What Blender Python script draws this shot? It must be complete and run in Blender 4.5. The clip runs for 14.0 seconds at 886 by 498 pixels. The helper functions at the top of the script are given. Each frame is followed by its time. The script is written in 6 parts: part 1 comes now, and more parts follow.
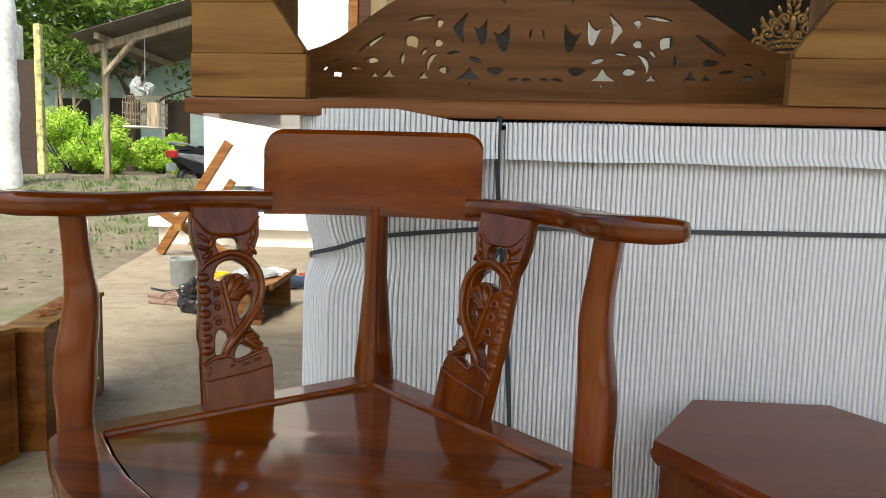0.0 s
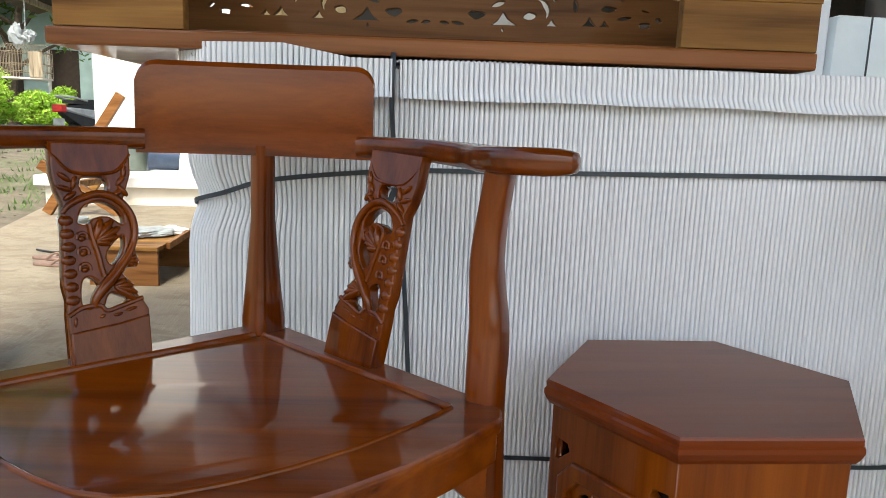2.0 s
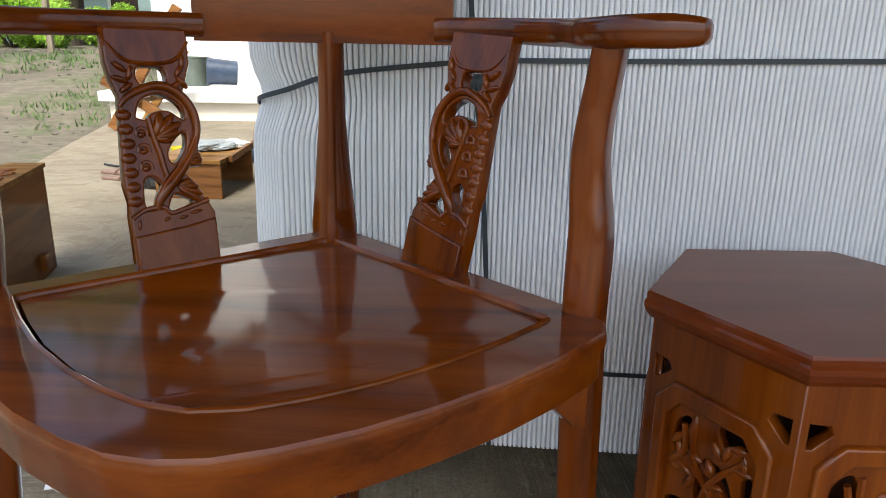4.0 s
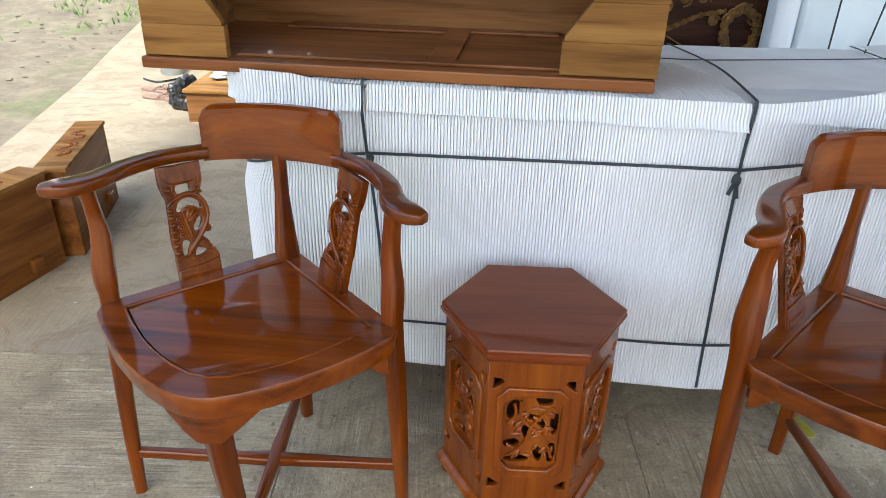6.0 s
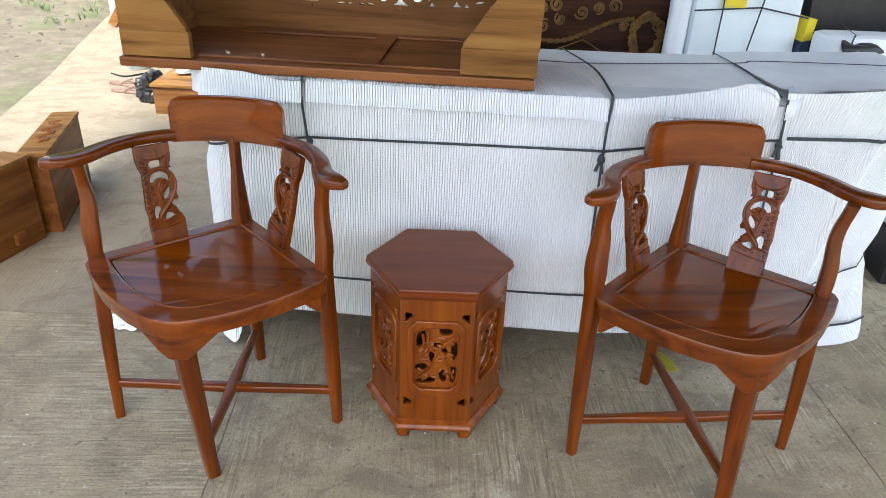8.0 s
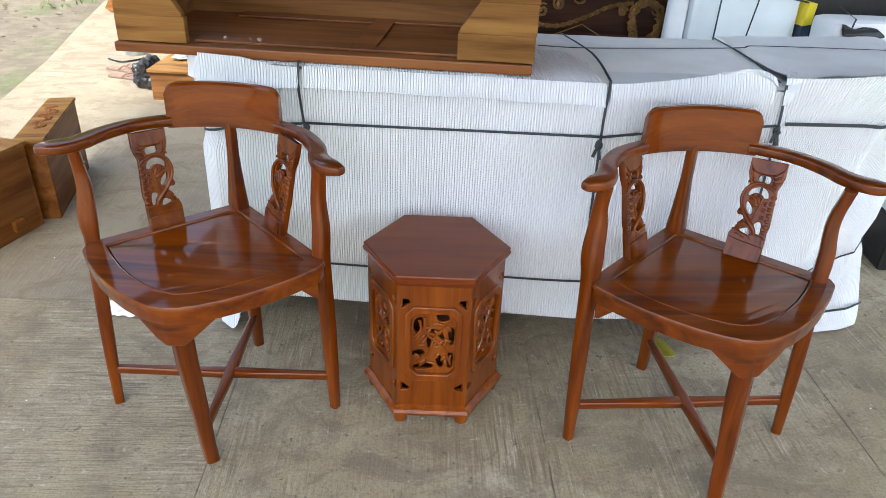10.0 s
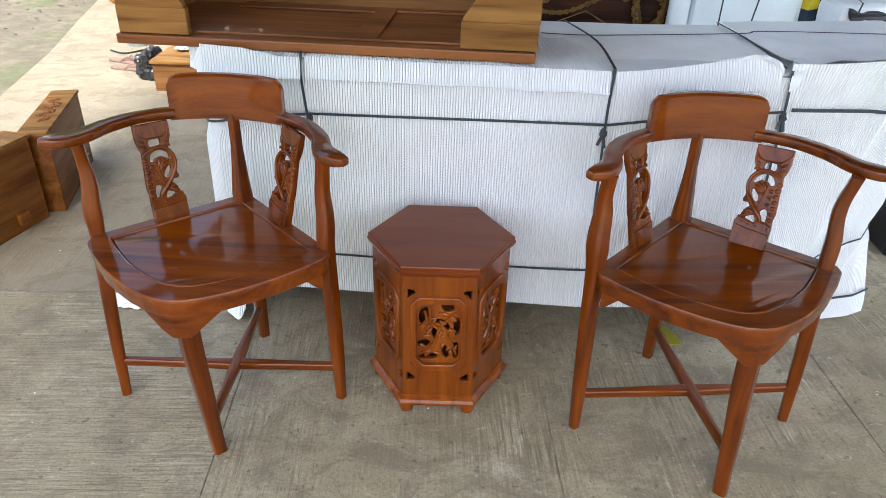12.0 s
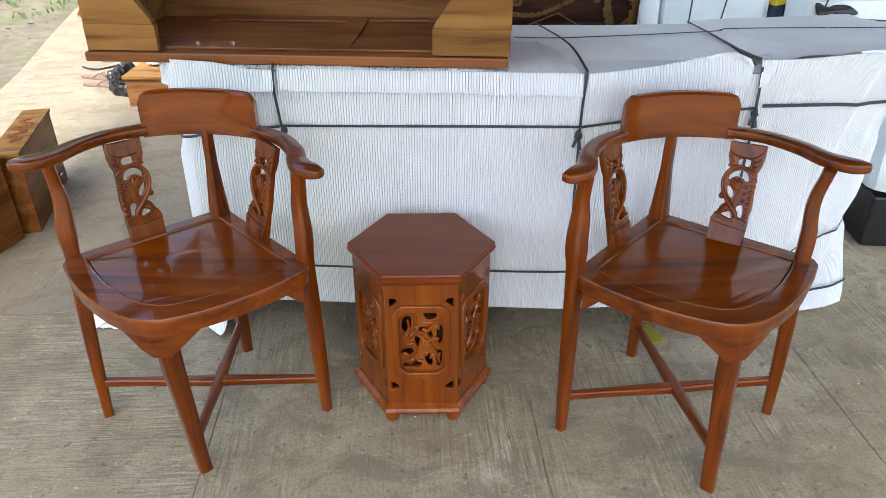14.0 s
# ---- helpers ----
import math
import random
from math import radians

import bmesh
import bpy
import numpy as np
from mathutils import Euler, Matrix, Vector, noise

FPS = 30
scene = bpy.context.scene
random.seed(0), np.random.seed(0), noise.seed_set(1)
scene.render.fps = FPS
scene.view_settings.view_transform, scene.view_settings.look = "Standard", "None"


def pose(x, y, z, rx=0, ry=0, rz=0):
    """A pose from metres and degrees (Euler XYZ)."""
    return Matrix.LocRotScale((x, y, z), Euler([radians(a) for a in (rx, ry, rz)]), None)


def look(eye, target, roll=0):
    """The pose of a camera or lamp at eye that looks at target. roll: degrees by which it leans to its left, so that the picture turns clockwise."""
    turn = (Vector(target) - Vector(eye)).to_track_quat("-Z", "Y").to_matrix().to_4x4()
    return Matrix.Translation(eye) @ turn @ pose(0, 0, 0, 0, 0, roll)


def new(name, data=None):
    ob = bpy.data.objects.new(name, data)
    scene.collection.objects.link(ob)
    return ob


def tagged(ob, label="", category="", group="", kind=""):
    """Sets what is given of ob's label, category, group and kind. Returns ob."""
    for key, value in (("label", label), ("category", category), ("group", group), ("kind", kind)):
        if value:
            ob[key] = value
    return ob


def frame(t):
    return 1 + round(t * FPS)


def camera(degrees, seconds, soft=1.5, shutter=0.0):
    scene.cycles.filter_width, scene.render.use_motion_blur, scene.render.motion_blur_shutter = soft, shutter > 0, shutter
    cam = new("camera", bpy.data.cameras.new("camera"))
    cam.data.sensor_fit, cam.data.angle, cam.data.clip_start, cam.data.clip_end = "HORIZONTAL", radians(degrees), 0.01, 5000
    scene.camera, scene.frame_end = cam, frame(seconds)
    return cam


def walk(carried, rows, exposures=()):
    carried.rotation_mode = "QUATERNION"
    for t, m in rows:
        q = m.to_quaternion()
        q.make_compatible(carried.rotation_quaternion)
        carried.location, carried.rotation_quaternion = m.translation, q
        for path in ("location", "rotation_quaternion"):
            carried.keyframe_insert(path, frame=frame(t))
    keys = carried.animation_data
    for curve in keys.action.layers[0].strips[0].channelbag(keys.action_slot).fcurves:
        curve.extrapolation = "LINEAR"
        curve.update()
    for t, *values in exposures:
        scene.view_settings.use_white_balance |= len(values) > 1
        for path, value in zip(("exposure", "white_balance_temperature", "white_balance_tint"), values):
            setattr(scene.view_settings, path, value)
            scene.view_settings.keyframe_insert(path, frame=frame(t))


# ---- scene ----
cam = camera(64.42, 14.0, soft=0.7)
# seconds, eye x y z in metres, yaw, pitch, roll in degrees
ROWS = [
    (0, 0.095, 0.000, 0.739, 0.24, -6.35, 1.68),
    (0.5, 0.090, 0.009, 0.734, -0.26, -6.33, 1.19),
    (1, 0.092, 0.014, 0.728, -3.24, -7.78, 1.89),
    (1.5, 0.107, 0.015, 0.719, -6.35, -8.79, 2.41),
    (2, 0.121, 0.027, 0.713, -7.01, -9.35, 2.04),
    (2.5, 0.115, 0.033, 0.713, -5.68, -8.40, 1.89),
    (3, 0.105, 0.036, 0.710, -4.63, -6.17, 2.56),
    (3.5, 0.095, 0.082, 0.667, -5.86, -11.80, 3.37),
    (3.7, 0.094, 0.116, 0.654, -4.36, -13.84, 2.20),
    (5.8, 0.298, -0.349, 1.168, 1.88, -26.80, -0.31),
    (6, 0.343, -0.405, 1.177, 0.35, -27.81, 1.19),
    (6.5, 0.450, -0.509, 1.201, -2.52, -29.63, 0.29),
    (7, 0.488, -0.643, 1.230, -5.57, -32.59, 1.73),
    (7.5, 0.456, -0.711, 1.254, -2.96, -29.33, 3.00),
    (8, 0.456, -0.748, 1.273, -2.52, -28.04, 2.37),
    (10.5, 0.464, -0.748, 1.273, -2.56, -29.40, 2.34),
    (11, 0.461, -0.749, 1.276, -2.05, -29.63, 1.85),
    (11.5, 0.460, -0.744, 1.275, -2.15, -30.09, 1.85),
    (12, 0.463, -0.744, 1.275, -2.18, -30.11, 1.68),
    (12.5, 0.465, -0.746, 1.276, -2.49, -29.90, 1.50),
    (13, 0.469, -0.742, 1.274, -3.23, -30.28, 1.23),
    (13.5, 0.475, -0.733, 1.277, -4.20, -29.78, 0.87),
    (14, 0.474, -0.738, 1.281, -3.64, -29.77, 0.19),
]
EXPOSURES = [(0.0, 1.24, 7150, 4), (1.5, 1.36, 6900, 4), (3.0, 1.40, 6700, 4), (3.5, 1.10, 6600, 4), (5.8, 1.90, 6400, 4), (14.0, 1.89, 6400, 4)]
walk(cam, [(t, pose(x, y, z, 90 + pitch, 0, yaw) @ pose(0, 0, 0, 0, 0, roll)) for t, x, y, z, yaw, pitch, roll in ROWS], EXPOSURES)

# ---- world and light ----
SUN_ELEV, SUN_ROT = 58.0, 186.0
world = bpy.data.worlds.new("sky")
scene.world = world
world.use_nodes = True
sky = world.node_tree.nodes.new("ShaderNodeTexSky")
sky.sky_type, sky.sun_disc = "NISHITA", False
sky.sun_elevation, sky.sun_rotation = radians(SUN_ELEV), radians(SUN_ROT)
sky.dust_density, sky.ozone_density = 5.0, 1.5
background = world.node_tree.nodes["Background"]
background.inputs["Strength"].default_value = 0.15
world.node_tree.links.new(sky.outputs["Color"], background.inputs["Color"])
sun = new("sun", bpy.data.lights.new("sun", "SUN"))
sun.data.energy, sun.data.angle, sun.data.color = 1.6, radians(8.0), (1.0, 0.97, 0.92)
s_el, s_az = radians(SUN_ELEV), radians(SUN_ROT)
sun.matrix_world = look((math.sin(s_az) * math.cos(s_el) * 30, math.cos(s_az) * math.cos(s_el) * 30, math.sin(s_el) * 30), (0, 0, 0))

# ---- materials ----
def material(name, rough=0.5, metal=0.0):
    m = bpy.data.materials.new(name)
    m.use_nodes = True
    b = m.node_tree.nodes["Principled BSDF"]
    b.inputs["Roughness"].default_value, b.inputs["Metallic"].default_value = rough, metal
    return m, m.node_tree, b


def node(nt, kind, **values):
    n = nt.nodes.new(kind)
    for key, value in values.items():
        n.inputs[key.replace("_", " ")].default_value = value
    return n


def ramp(nt, fac, stops):
    r = nt.nodes.new("ShaderNodeValToRGB")
    while len(r.color_ramp.elements) < len(stops):
        r.color_ramp.elements.new(0.5)
    for e, (p, c) in zip(r.color_ramp.elements, stops):
        e.position, e.color = p, (*c, 1)
    nt.links.new(fac, r.inputs["Fac"])
    return r.outputs["Color"]


def coords(nt, scale=(1, 1, 1), turn=(0, 0, 0)):
    tc = nt.nodes.new("ShaderNodeTexCoord")
    mp = nt.nodes.new("ShaderNodeMapping")
    mp.inputs["Scale"].default_value = scale
    mp.inputs["Rotation"].default_value = [radians(a) for a in turn]
    nt.links.new(tc.outputs["Object"], mp.inputs["Vector"])
    return mp.outputs["Vector"]


def noise_of(nt, vec, scale, detail=4.0, rough=0.55, warp=0.0):
    n = node(nt, "ShaderNodeTexNoise", Scale=scale, Detail=detail, Roughness=rough, Distortion=warp)
    nt.links.new(vec, n.inputs["Vector"])
    return n.outputs["Fac"]


def bump(nt, b, height, strength, distance=0.002):
    bp = node(nt, "ShaderNodeBump", Strength=strength, Distance=distance)
    nt.links.new(height, bp.inputs["Height"])
    nt.links.new(bp.outputs["Normal"], b.inputs["Normal"])


def mix(nt, fac, a, c, mode="MIX"):
    m = nt.nodes.new("ShaderNodeMix")
    m.data_type, m.blend_type = "RGBA", mode
    if isinstance(fac, float):
        m.inputs[0].default_value = fac
    else:
        nt.links.new(fac, m.inputs[0])
    for sock, v in ((m.inputs[6], a), (m.inputs[7], c)):
        if isinstance(v, tuple):
            sock.default_value = (*v, 1)
        else:
            nt.links.new(v, sock)
    return m.outputs[2]


def wood(name, dark, mid, light, rough, coat=0.0, turn=(0, 0, 0), grain=1.0, coat_ior=1.5, coat_rough=0.05, ripple=0.10):
    """Wood with long grain along local x, or along z or y where the turn says so."""
    m, nt, b = material(name, rough)
    axis = 2 if turn[1] else 1 if turn[2] else 0
    along = lambda slow, fast: tuple(grain * (slow if k == axis else fast) for k in range(3))
    v = coords(nt, along(2.2, 26))
    big = noise_of(nt, v, 1.0, 3, 0.5, 0.6)
    fine = noise_of(nt, coords(nt, along(8, 300)), 1.0, 3, 0.6)
    blot = noise_of(nt, coords(nt, (7, 7, 7)), 1.0, 2)
    info = nt.nodes.new("ShaderNodeObjectInfo")
    add = node(nt, "ShaderNodeMath")
    add.operation = "MULTIPLY_ADD"
    nt.links.new(fine, add.inputs[0])
    add.inputs[1].default_value = 0.22
    nt.links.new(big, add.inputs[2])
    col = ramp(nt, add.outputs[0], ((0.40, dark), (0.58, mid), (0.82, light)))
    col = mix(nt, ramp(nt, blot, ((0.45, (0, 0, 0)), (0.85, (0.10,) * 3))), col, dark)
    tone = node(nt, "ShaderNodeMapRange")
    nt.links.new(info.outputs["Random"], tone.inputs[0])
    tone.inputs[3].default_value, tone.inputs[4].default_value = 0.88, 1.12
    hsv = nt.nodes.new("ShaderNodeHueSaturation")
    nt.links.new(tone.outputs[0], hsv.inputs["Value"])
    nt.links.new(col, hsv.inputs["Color"])
    nt.links.new(hsv.outputs["Color"], b.inputs["Base Color"])
    b.inputs["Specular IOR Level"].default_value = 0.06
    b.inputs["Coat Weight"].default_value, b.inputs["Coat Roughness"].default_value = coat, coat_rough
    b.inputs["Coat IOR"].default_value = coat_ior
    wave = noise_of(nt, coords(nt, (9, 9, 9)), 1.0, 2)
    both = node(nt, "ShaderNodeMath")
    both.operation = "MULTIPLY_ADD"
    nt.links.new(wave, both.inputs[0])
    both.inputs[1].default_value = 0.8
    nt.links.new(add.outputs[0], both.inputs[2])
    bump(nt, b, both.outputs[0], ripple, 0.0012)
    return m


TEAK = ((0.064, 0.0112, 0.0006), (0.126, 0.0245, 0.0010), (0.188, 0.0430, 0.0022))
VARNISH = wood("varnished_teak", *TEAK, 0.30, 0.75, coat_rough=0.08)
VARNISH_SIDE = wood("varnished_teak_crosswise", *TEAK, 0.30, 0.75, (0, 0, 90), coat_rough=0.08)
VARNISH_UP = wood("varnished_teak_upright", *TEAK, 0.30, 0.75, (0, 90, 0), coat_rough=0.08)
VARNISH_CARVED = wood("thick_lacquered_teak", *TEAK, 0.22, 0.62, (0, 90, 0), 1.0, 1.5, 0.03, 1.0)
STOOL = wood("stool_teak", (0.090, 0.0165, 0.0009), (0.155, 0.0330, 0.0018), (0.225, 0.056, 0.0036), 0.36, 0.7, (0, 90, 0))
STOOL_TOP = wood("stool_top_teak", (0.115, 0.0200, 0.0034), (0.150, 0.0290, 0.0050), (0.180, 0.0385, 0.0070), 0.34, 0.5)
CHEST = wood("chest_teak", (0.115, 0.034, 0.006), (0.180, 0.060, 0.011), (0.25, 0.096, 0.022), 0.4, 0.4, (0, 0, 90))
RAW = wood("raw_teak", (0.110, 0.049, 0.015), (0.222, 0.107, 0.031), (0.32, 0.172, 0.054), 0.5, 0.08)
RAW_DARK = wood("stained_teak", (0.115, 0.048, 0.017), (0.190, 0.084, 0.029), (0.265, 0.124, 0.046), 0.5, 0.1)
RED_TEAK = wood("red_brown_teak", (0.105, 0.034, 0.010), (0.172, 0.060, 0.018), (0.235, 0.090, 0.030), 0.45, 0.3)
# paled well beyond raw teak to offset the shade behind the cabinet
LIGHTENED_WOOD = wood("lightened_panel_wood", (0.50, 0.36, 0.17), (0.64, 0.49, 0.26), (0.74, 0.60, 0.36), 0.6, 0.0, (0, 90, 0))
GREY_WOOD = wood("weathered_wood", (0.16, 0.13, 0.09), (0.34, 0.28, 0.2), (0.5, 0.43, 0.32), 0.8, 0.0, (0, 90, 0))
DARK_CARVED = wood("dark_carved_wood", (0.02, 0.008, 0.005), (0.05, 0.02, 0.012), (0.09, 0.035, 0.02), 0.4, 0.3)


def plain(name, base, rough=0.6, vary=0.2, scale=12.0, metal=0.0, rough_bump=0.1):
    m, nt, b = material(name, rough, metal)
    f = noise_of(nt, coords(nt), scale, 5, 0.6)
    lo = tuple(c * (1 - vary) for c in base)
    hi = tuple(min(1, c * (1 + vary)) for c in base)
    nt.links.new(ramp(nt, f, ((0.3, lo), (0.7, hi))), b.inputs["Base Color"])
    if rough_bump:
        bump(nt, b, noise_of(nt, coords(nt), scale * 8, 4), rough_bump, 0.002)
    return m


WRAP = plain("corrugated_wrap", (0.79, 0.825, 0.87), 0.6, 0.05, 5.0, 0.0, 0.05)
# whiter than the sides: extra light on the tops put into the colour
WRAP_TOP = plain("lightened_wrap", (0.88, 0.89, 0.91), 0.5, 0.08, 6.0, 0.0, 0.05)
BLUE_WRAP = plain("pale_blue_wrap", (0.78, 0.87, 0.92), 0.5, 0.06, 5.0)
STRAP = plain("black_strap", (0.024, 0.036, 0.048), 0.5, 0.3, 40.0)
WHITE_PAINT = plain("white_paint", (0.82, 0.82, 0.80), 0.6, 0.05, 2.0)
CREAM = plain("cream_plaster", (0.72, 0.68, 0.6), 0.7, 0.12, 3.0)
PALE_BLUE = plain("blue_green_plaster", (0.42, 0.58, 0.58), 0.7, 0.15, 2.0)
BLACK = plain("black_plastic", (0.012, 0.012, 0.014), 0.35, 0.4, 30.0)
GOLD = plain("gold_paint", (0.19, 0.10, 0.026), 0.42, 0.5, 30.0, 0.4)
RED = plain("red_paint", (0.45, 0.02, 0.02), 0.3, 0.2)
DARK_BLUE = plain("dark_blue_plastic", (0.03, 0.05, 0.09), 0.4, 0.3)
BUCKET = plain("grey_green_plastic", (0.10, 0.12, 0.10), 0.5, 0.15)
GREY = plain("grey_plastic", (0.3, 0.33, 0.34), 0.5, 0.2)
YELLOW = plain("yellow_plastic", (0.75, 0.6, 0.03), 0.4, 0.1)
PLASTIC_BAG = plain("white_plastic_film", (0.75, 0.78, 0.84), 0.3, 0.05)
ROOF = plain("roof_sheet", (0.13, 0.11, 0.09), 0.7, 0.25, 3.0)
# near-black base colour carries the unlit showroom's shade
SHADED_ROOM = plain("shade_black_plaster", (0.05, 0.045, 0.04), 0.8, 0.2)
BARK = plain("bark", (0.10, 0.075, 0.055), 0.9, 0.45, 20.0, 0.0, 0.5)
TAN_BARK = plain("tan_bark", (0.26, 0.21, 0.15), 0.9, 0.4, 14.0, 0.0, 0.5)
PALE_BARK = plain("pale_bark", (0.86, 0.85, 0.80), 0.9, 0.25, 14.0, 0.0, 0.5)
MOSS = plain("mossy_brick", (0.46, 0.45, 0.20), 0.9, 0.75, 9.0, 0.0, 0.4)
RUST = plain("brown_door", (0.035, 0.021, 0.014), 0.7, 0.3)
TILE = plain("white_tile", (0.80, 0.80, 0.79), 0.3, 0.04)
STONE = plain("stone", (0.15, 0.13, 0.10), 0.9, 0.4, 14.0, 0.0, 0.5)
RUBBER = plain("pink_rubber", (0.22, 0.14, 0.11), 0.6, 0.2)


def leaf_material(name, base):
    m, nt, b = material(name, 0.5)
    g = nt.nodes.new("ShaderNodeNewGeometry")
    lo = tuple(c * 0.45 for c in base)
    col = ramp(nt, g.outputs["Random Per Island"], ((0.0, lo), (0.6, base), (1.0, tuple(c * 1.5 for c in base))))
    nt.links.new(col, b.inputs["Base Color"])
    # light that shines through the thin blade
    thin = nt.nodes.new("ShaderNodeBsdfTranslucent")
    nt.links.new(col, thin.inputs["Color"])
    both = nt.nodes.new("ShaderNodeMixShader")
    both.inputs[0].default_value = 0.4
    nt.links.new(b.outputs["BSDF"], both.inputs[1])
    nt.links.new(thin.outputs["BSDF"], both.inputs[2])
    nt.links.new(both.outputs["Shader"], nt.nodes["Material Output"].inputs["Surface"])
    return m


LEAF = leaf_material("tree_leaf", (0.13, 0.23, 0.035))
BUSH = leaf_material("bush_leaf", (0.46, 0.68, 0.11))
GRASS = leaf_material("grass_blade", (0.11, 0.20, 0.05))
FALLEN = leaf_material("fallen_leaf", (0.60, 0.54, 0.07))


def concrete(name, dirt=False, across=False):
    """Broom-finished concrete; the weathered kind has soil trodden over it in patches and a film that tones down its
    sunlit bay.
    """
    m, nt, b = material(name, 0.8)
    v = coords(nt)
    broom = noise_of(nt, coords(nt, (5, 105, 1) if across else (105, 5, 1)), 1.0, 5, 0.72, 0.35)
    drag = noise_of(nt, coords(nt, (2.5, 38, 1) if across else (38, 2.5, 1)), 1.0, 5, 0.7, 0.6)
    patch = noise_of(nt, v, 1.7, 7, 0.64, 0.5)
    stain = noise_of(nt, coords(nt, (1, 1.4, 1)), 5.5, 7, 0.72, 0.8)
    scuff = noise_of(nt, coords(nt, (1, 1.2, 1)), 16.0, 6, 0.7, 1.2)
    grit = noise_of(nt, v, 130.0, 4, 0.75)
    pits = noise_of(nt, v, 34.0, 4, 0.6)
    col = ramp(nt, patch, ((0.30, (0.23, 0.187, 0.120)), (0.45, (0.33, 0.279, 0.187)), (0.57, (0.405, 0.350, 0.247)), (0.70, (0.51, 0.463, 0.36))))
    col = mix(nt, ramp(nt, stain, ((0.38, (0.75,) * 3), (0.53, (0.0,) * 3))), col, (0.19, 0.155, 0.11))
    col = mix(nt, ramp(nt, scuff, ((0.60, (0.0,) * 3), (0.72, (0.6,) * 3))), col, (0.62, 0.59, 0.53))
    col = mix(nt, ramp(nt, scuff, ((0.32, (0.7,) * 3), (0.46, (0.0,) * 3))), col, (0.19, 0.155, 0.11))
    where = ramp(nt, noise_of(nt, v, 3.1, 4, 0.6, 0.4), ((0.43, (0.06,) * 3), (0.60, (0.95,) * 3)))
    for lines, lo, hi in ((broom, 0.40, 0.52), (drag, 0.30, 0.38)):
        streak = mix(nt, 1.0, ramp(nt, lines, ((lo, (1.0,) * 3), (hi, (0.0,) * 3))), where, "MULTIPLY")
        col = mix(nt, streak, col, (0.185, 0.15, 0.10))
    light = mix(nt, 1.0, ramp(nt, broom, ((0.58, (0.0,) * 3), (0.70, (0.8,) * 3))), where, "MULTIPLY")
    col = mix(nt, light, col, (0.66, 0.61, 0.52))
    col = mix(nt, ramp(nt, pits, ((0.63, (0.0,) * 3), (0.69, (0.8,) * 3))), col, (0.12, 0.092, 0.062))
    col = mix(nt, ramp(nt, pits, ((0.26, (0.6,) * 3), (0.31, (0.0,) * 3))), col, (0.62, 0.58, 0.50))
    col = mix(nt, ramp(nt, grit, ((0.38, (0.45,) * 3), (0.54, (0.0,) * 3))), col, (0.165, 0.130, 0.085))
    col = mix(nt, ramp(nt, grit, ((0.60, (0.0,) * 3), (0.74, (0.4,) * 3))), col, (0.60, 0.55, 0.46))
    if dirt:
        worn = noise_of(nt, coords(nt, (2.6, 3.6, 1), (0, 0, -14)), 1.3, 8, 0.74, 1.3)
        film = noise_of(nt, coords(nt, (1.5, 2.4, 1), (0, 0, -14)), 0.7, 6, 0.6, 0.5)
        # film darkens the whole bay's colour to offset strong sun on it
        col = mix(nt, ramp(nt, film, ((0.38, (0.50,) * 3), (0.62, (0.85,) * 3))), col, (0.265, 0.226, 0.170))
        col = mix(nt, ramp(nt, worn, ((0.50, (0.0,) * 3), (0.57, (0.8,) * 3))), col, (0.21, 0.168, 0.115))
    nt.links.new(col, b.inputs["Base Color"])
    add = node(nt, "ShaderNodeMath")
    add.operation = "MULTIPLY_ADD"
    nt.links.new(grit, add.inputs[0])
    add.inputs[1].default_value = 0.5
    nt.links.new(broom, add.inputs[2])
    bump(nt, b, add.outputs[0], 0.85, 0.006)
    return m


def soil():
    m, nt, b = material("yard_soil", 0.95)
    v = coords(nt)
    a = noise_of(nt, v, 0.9, 6, 0.65)
    c = noise_of(nt, v, 9.0, 6, 0.7)
    col = ramp(nt, a, ((0.35, (0.10, 0.085, 0.06)), (0.52, (0.18, 0.155, 0.115)), (0.60, (0.10, 0.12, 0.05)), (0.72, (0.25, 0.225, 0.18))))
    col = mix(nt, ramp(nt, c, ((0.4, (0.7,) * 3), (0.6, (0.0,) * 3))), col, (0.10, 0.085, 0.06))
    nt.links.new(col, b.inputs["Base Color"])
    bump(nt, b, c, 0.8, 0.02)
    return m


CONCRETE, WORN_CONCRETE, SOIL = concrete("brushed_concrete"), concrete("trodden_concrete", True), soil()
CROSS_CONCRETE = concrete("cross_brushed_concrete", False, True)

# ---- mesh tools ----
def link(name, bm, mat, parent=None, label="", smooth=False):
    me = bpy.data.meshes.new(name)
    bm.normal_update()
    bm.to_mesh(me)
    bm.free()
    me.materials.append(mat)
    if smooth:
        for p in me.polygons:
            p.use_smooth = True
        me.set_sharp_from_angle(angle=radians(38))
    ob = new(name, me)
    ob.parent = parent
    if label:
        ob["label"] = label
    return ob


def part(name, bm, mat, parent, label="", smooth=False):
    return link(name, bm, mat, parent, label, smooth)


def thing(name, m, label, category, group="", kind=""):
    ob = new(name)
    ob.matrix_world = m
    return tagged(ob, label, category, group, kind)


def solo(name, bm, mat, label, category, m=None, kind="", smooth=False, group=""):
    ob = link(name, bm, mat, None, "", smooth)
    if m is not None:
        ob.matrix_world = m
    return tagged(ob, label, category, group, kind)


def hull(bm, rings, cap=True):
    """Skins a list of rings of equally many points."""
    vs = [[bm.verts.new(p) for p in r] for r in rings]
    n = len(vs[0])
    for a, b in zip(vs, vs[1:]):
        for i in range(n):
            bm.faces.new((a[i], a[(i + 1) % n], b[(i + 1) % n], b[i]))
    if cap:
        bm.faces.new(vs[0][::-1])
        bm.faces.new(vs[-1])
    return bm


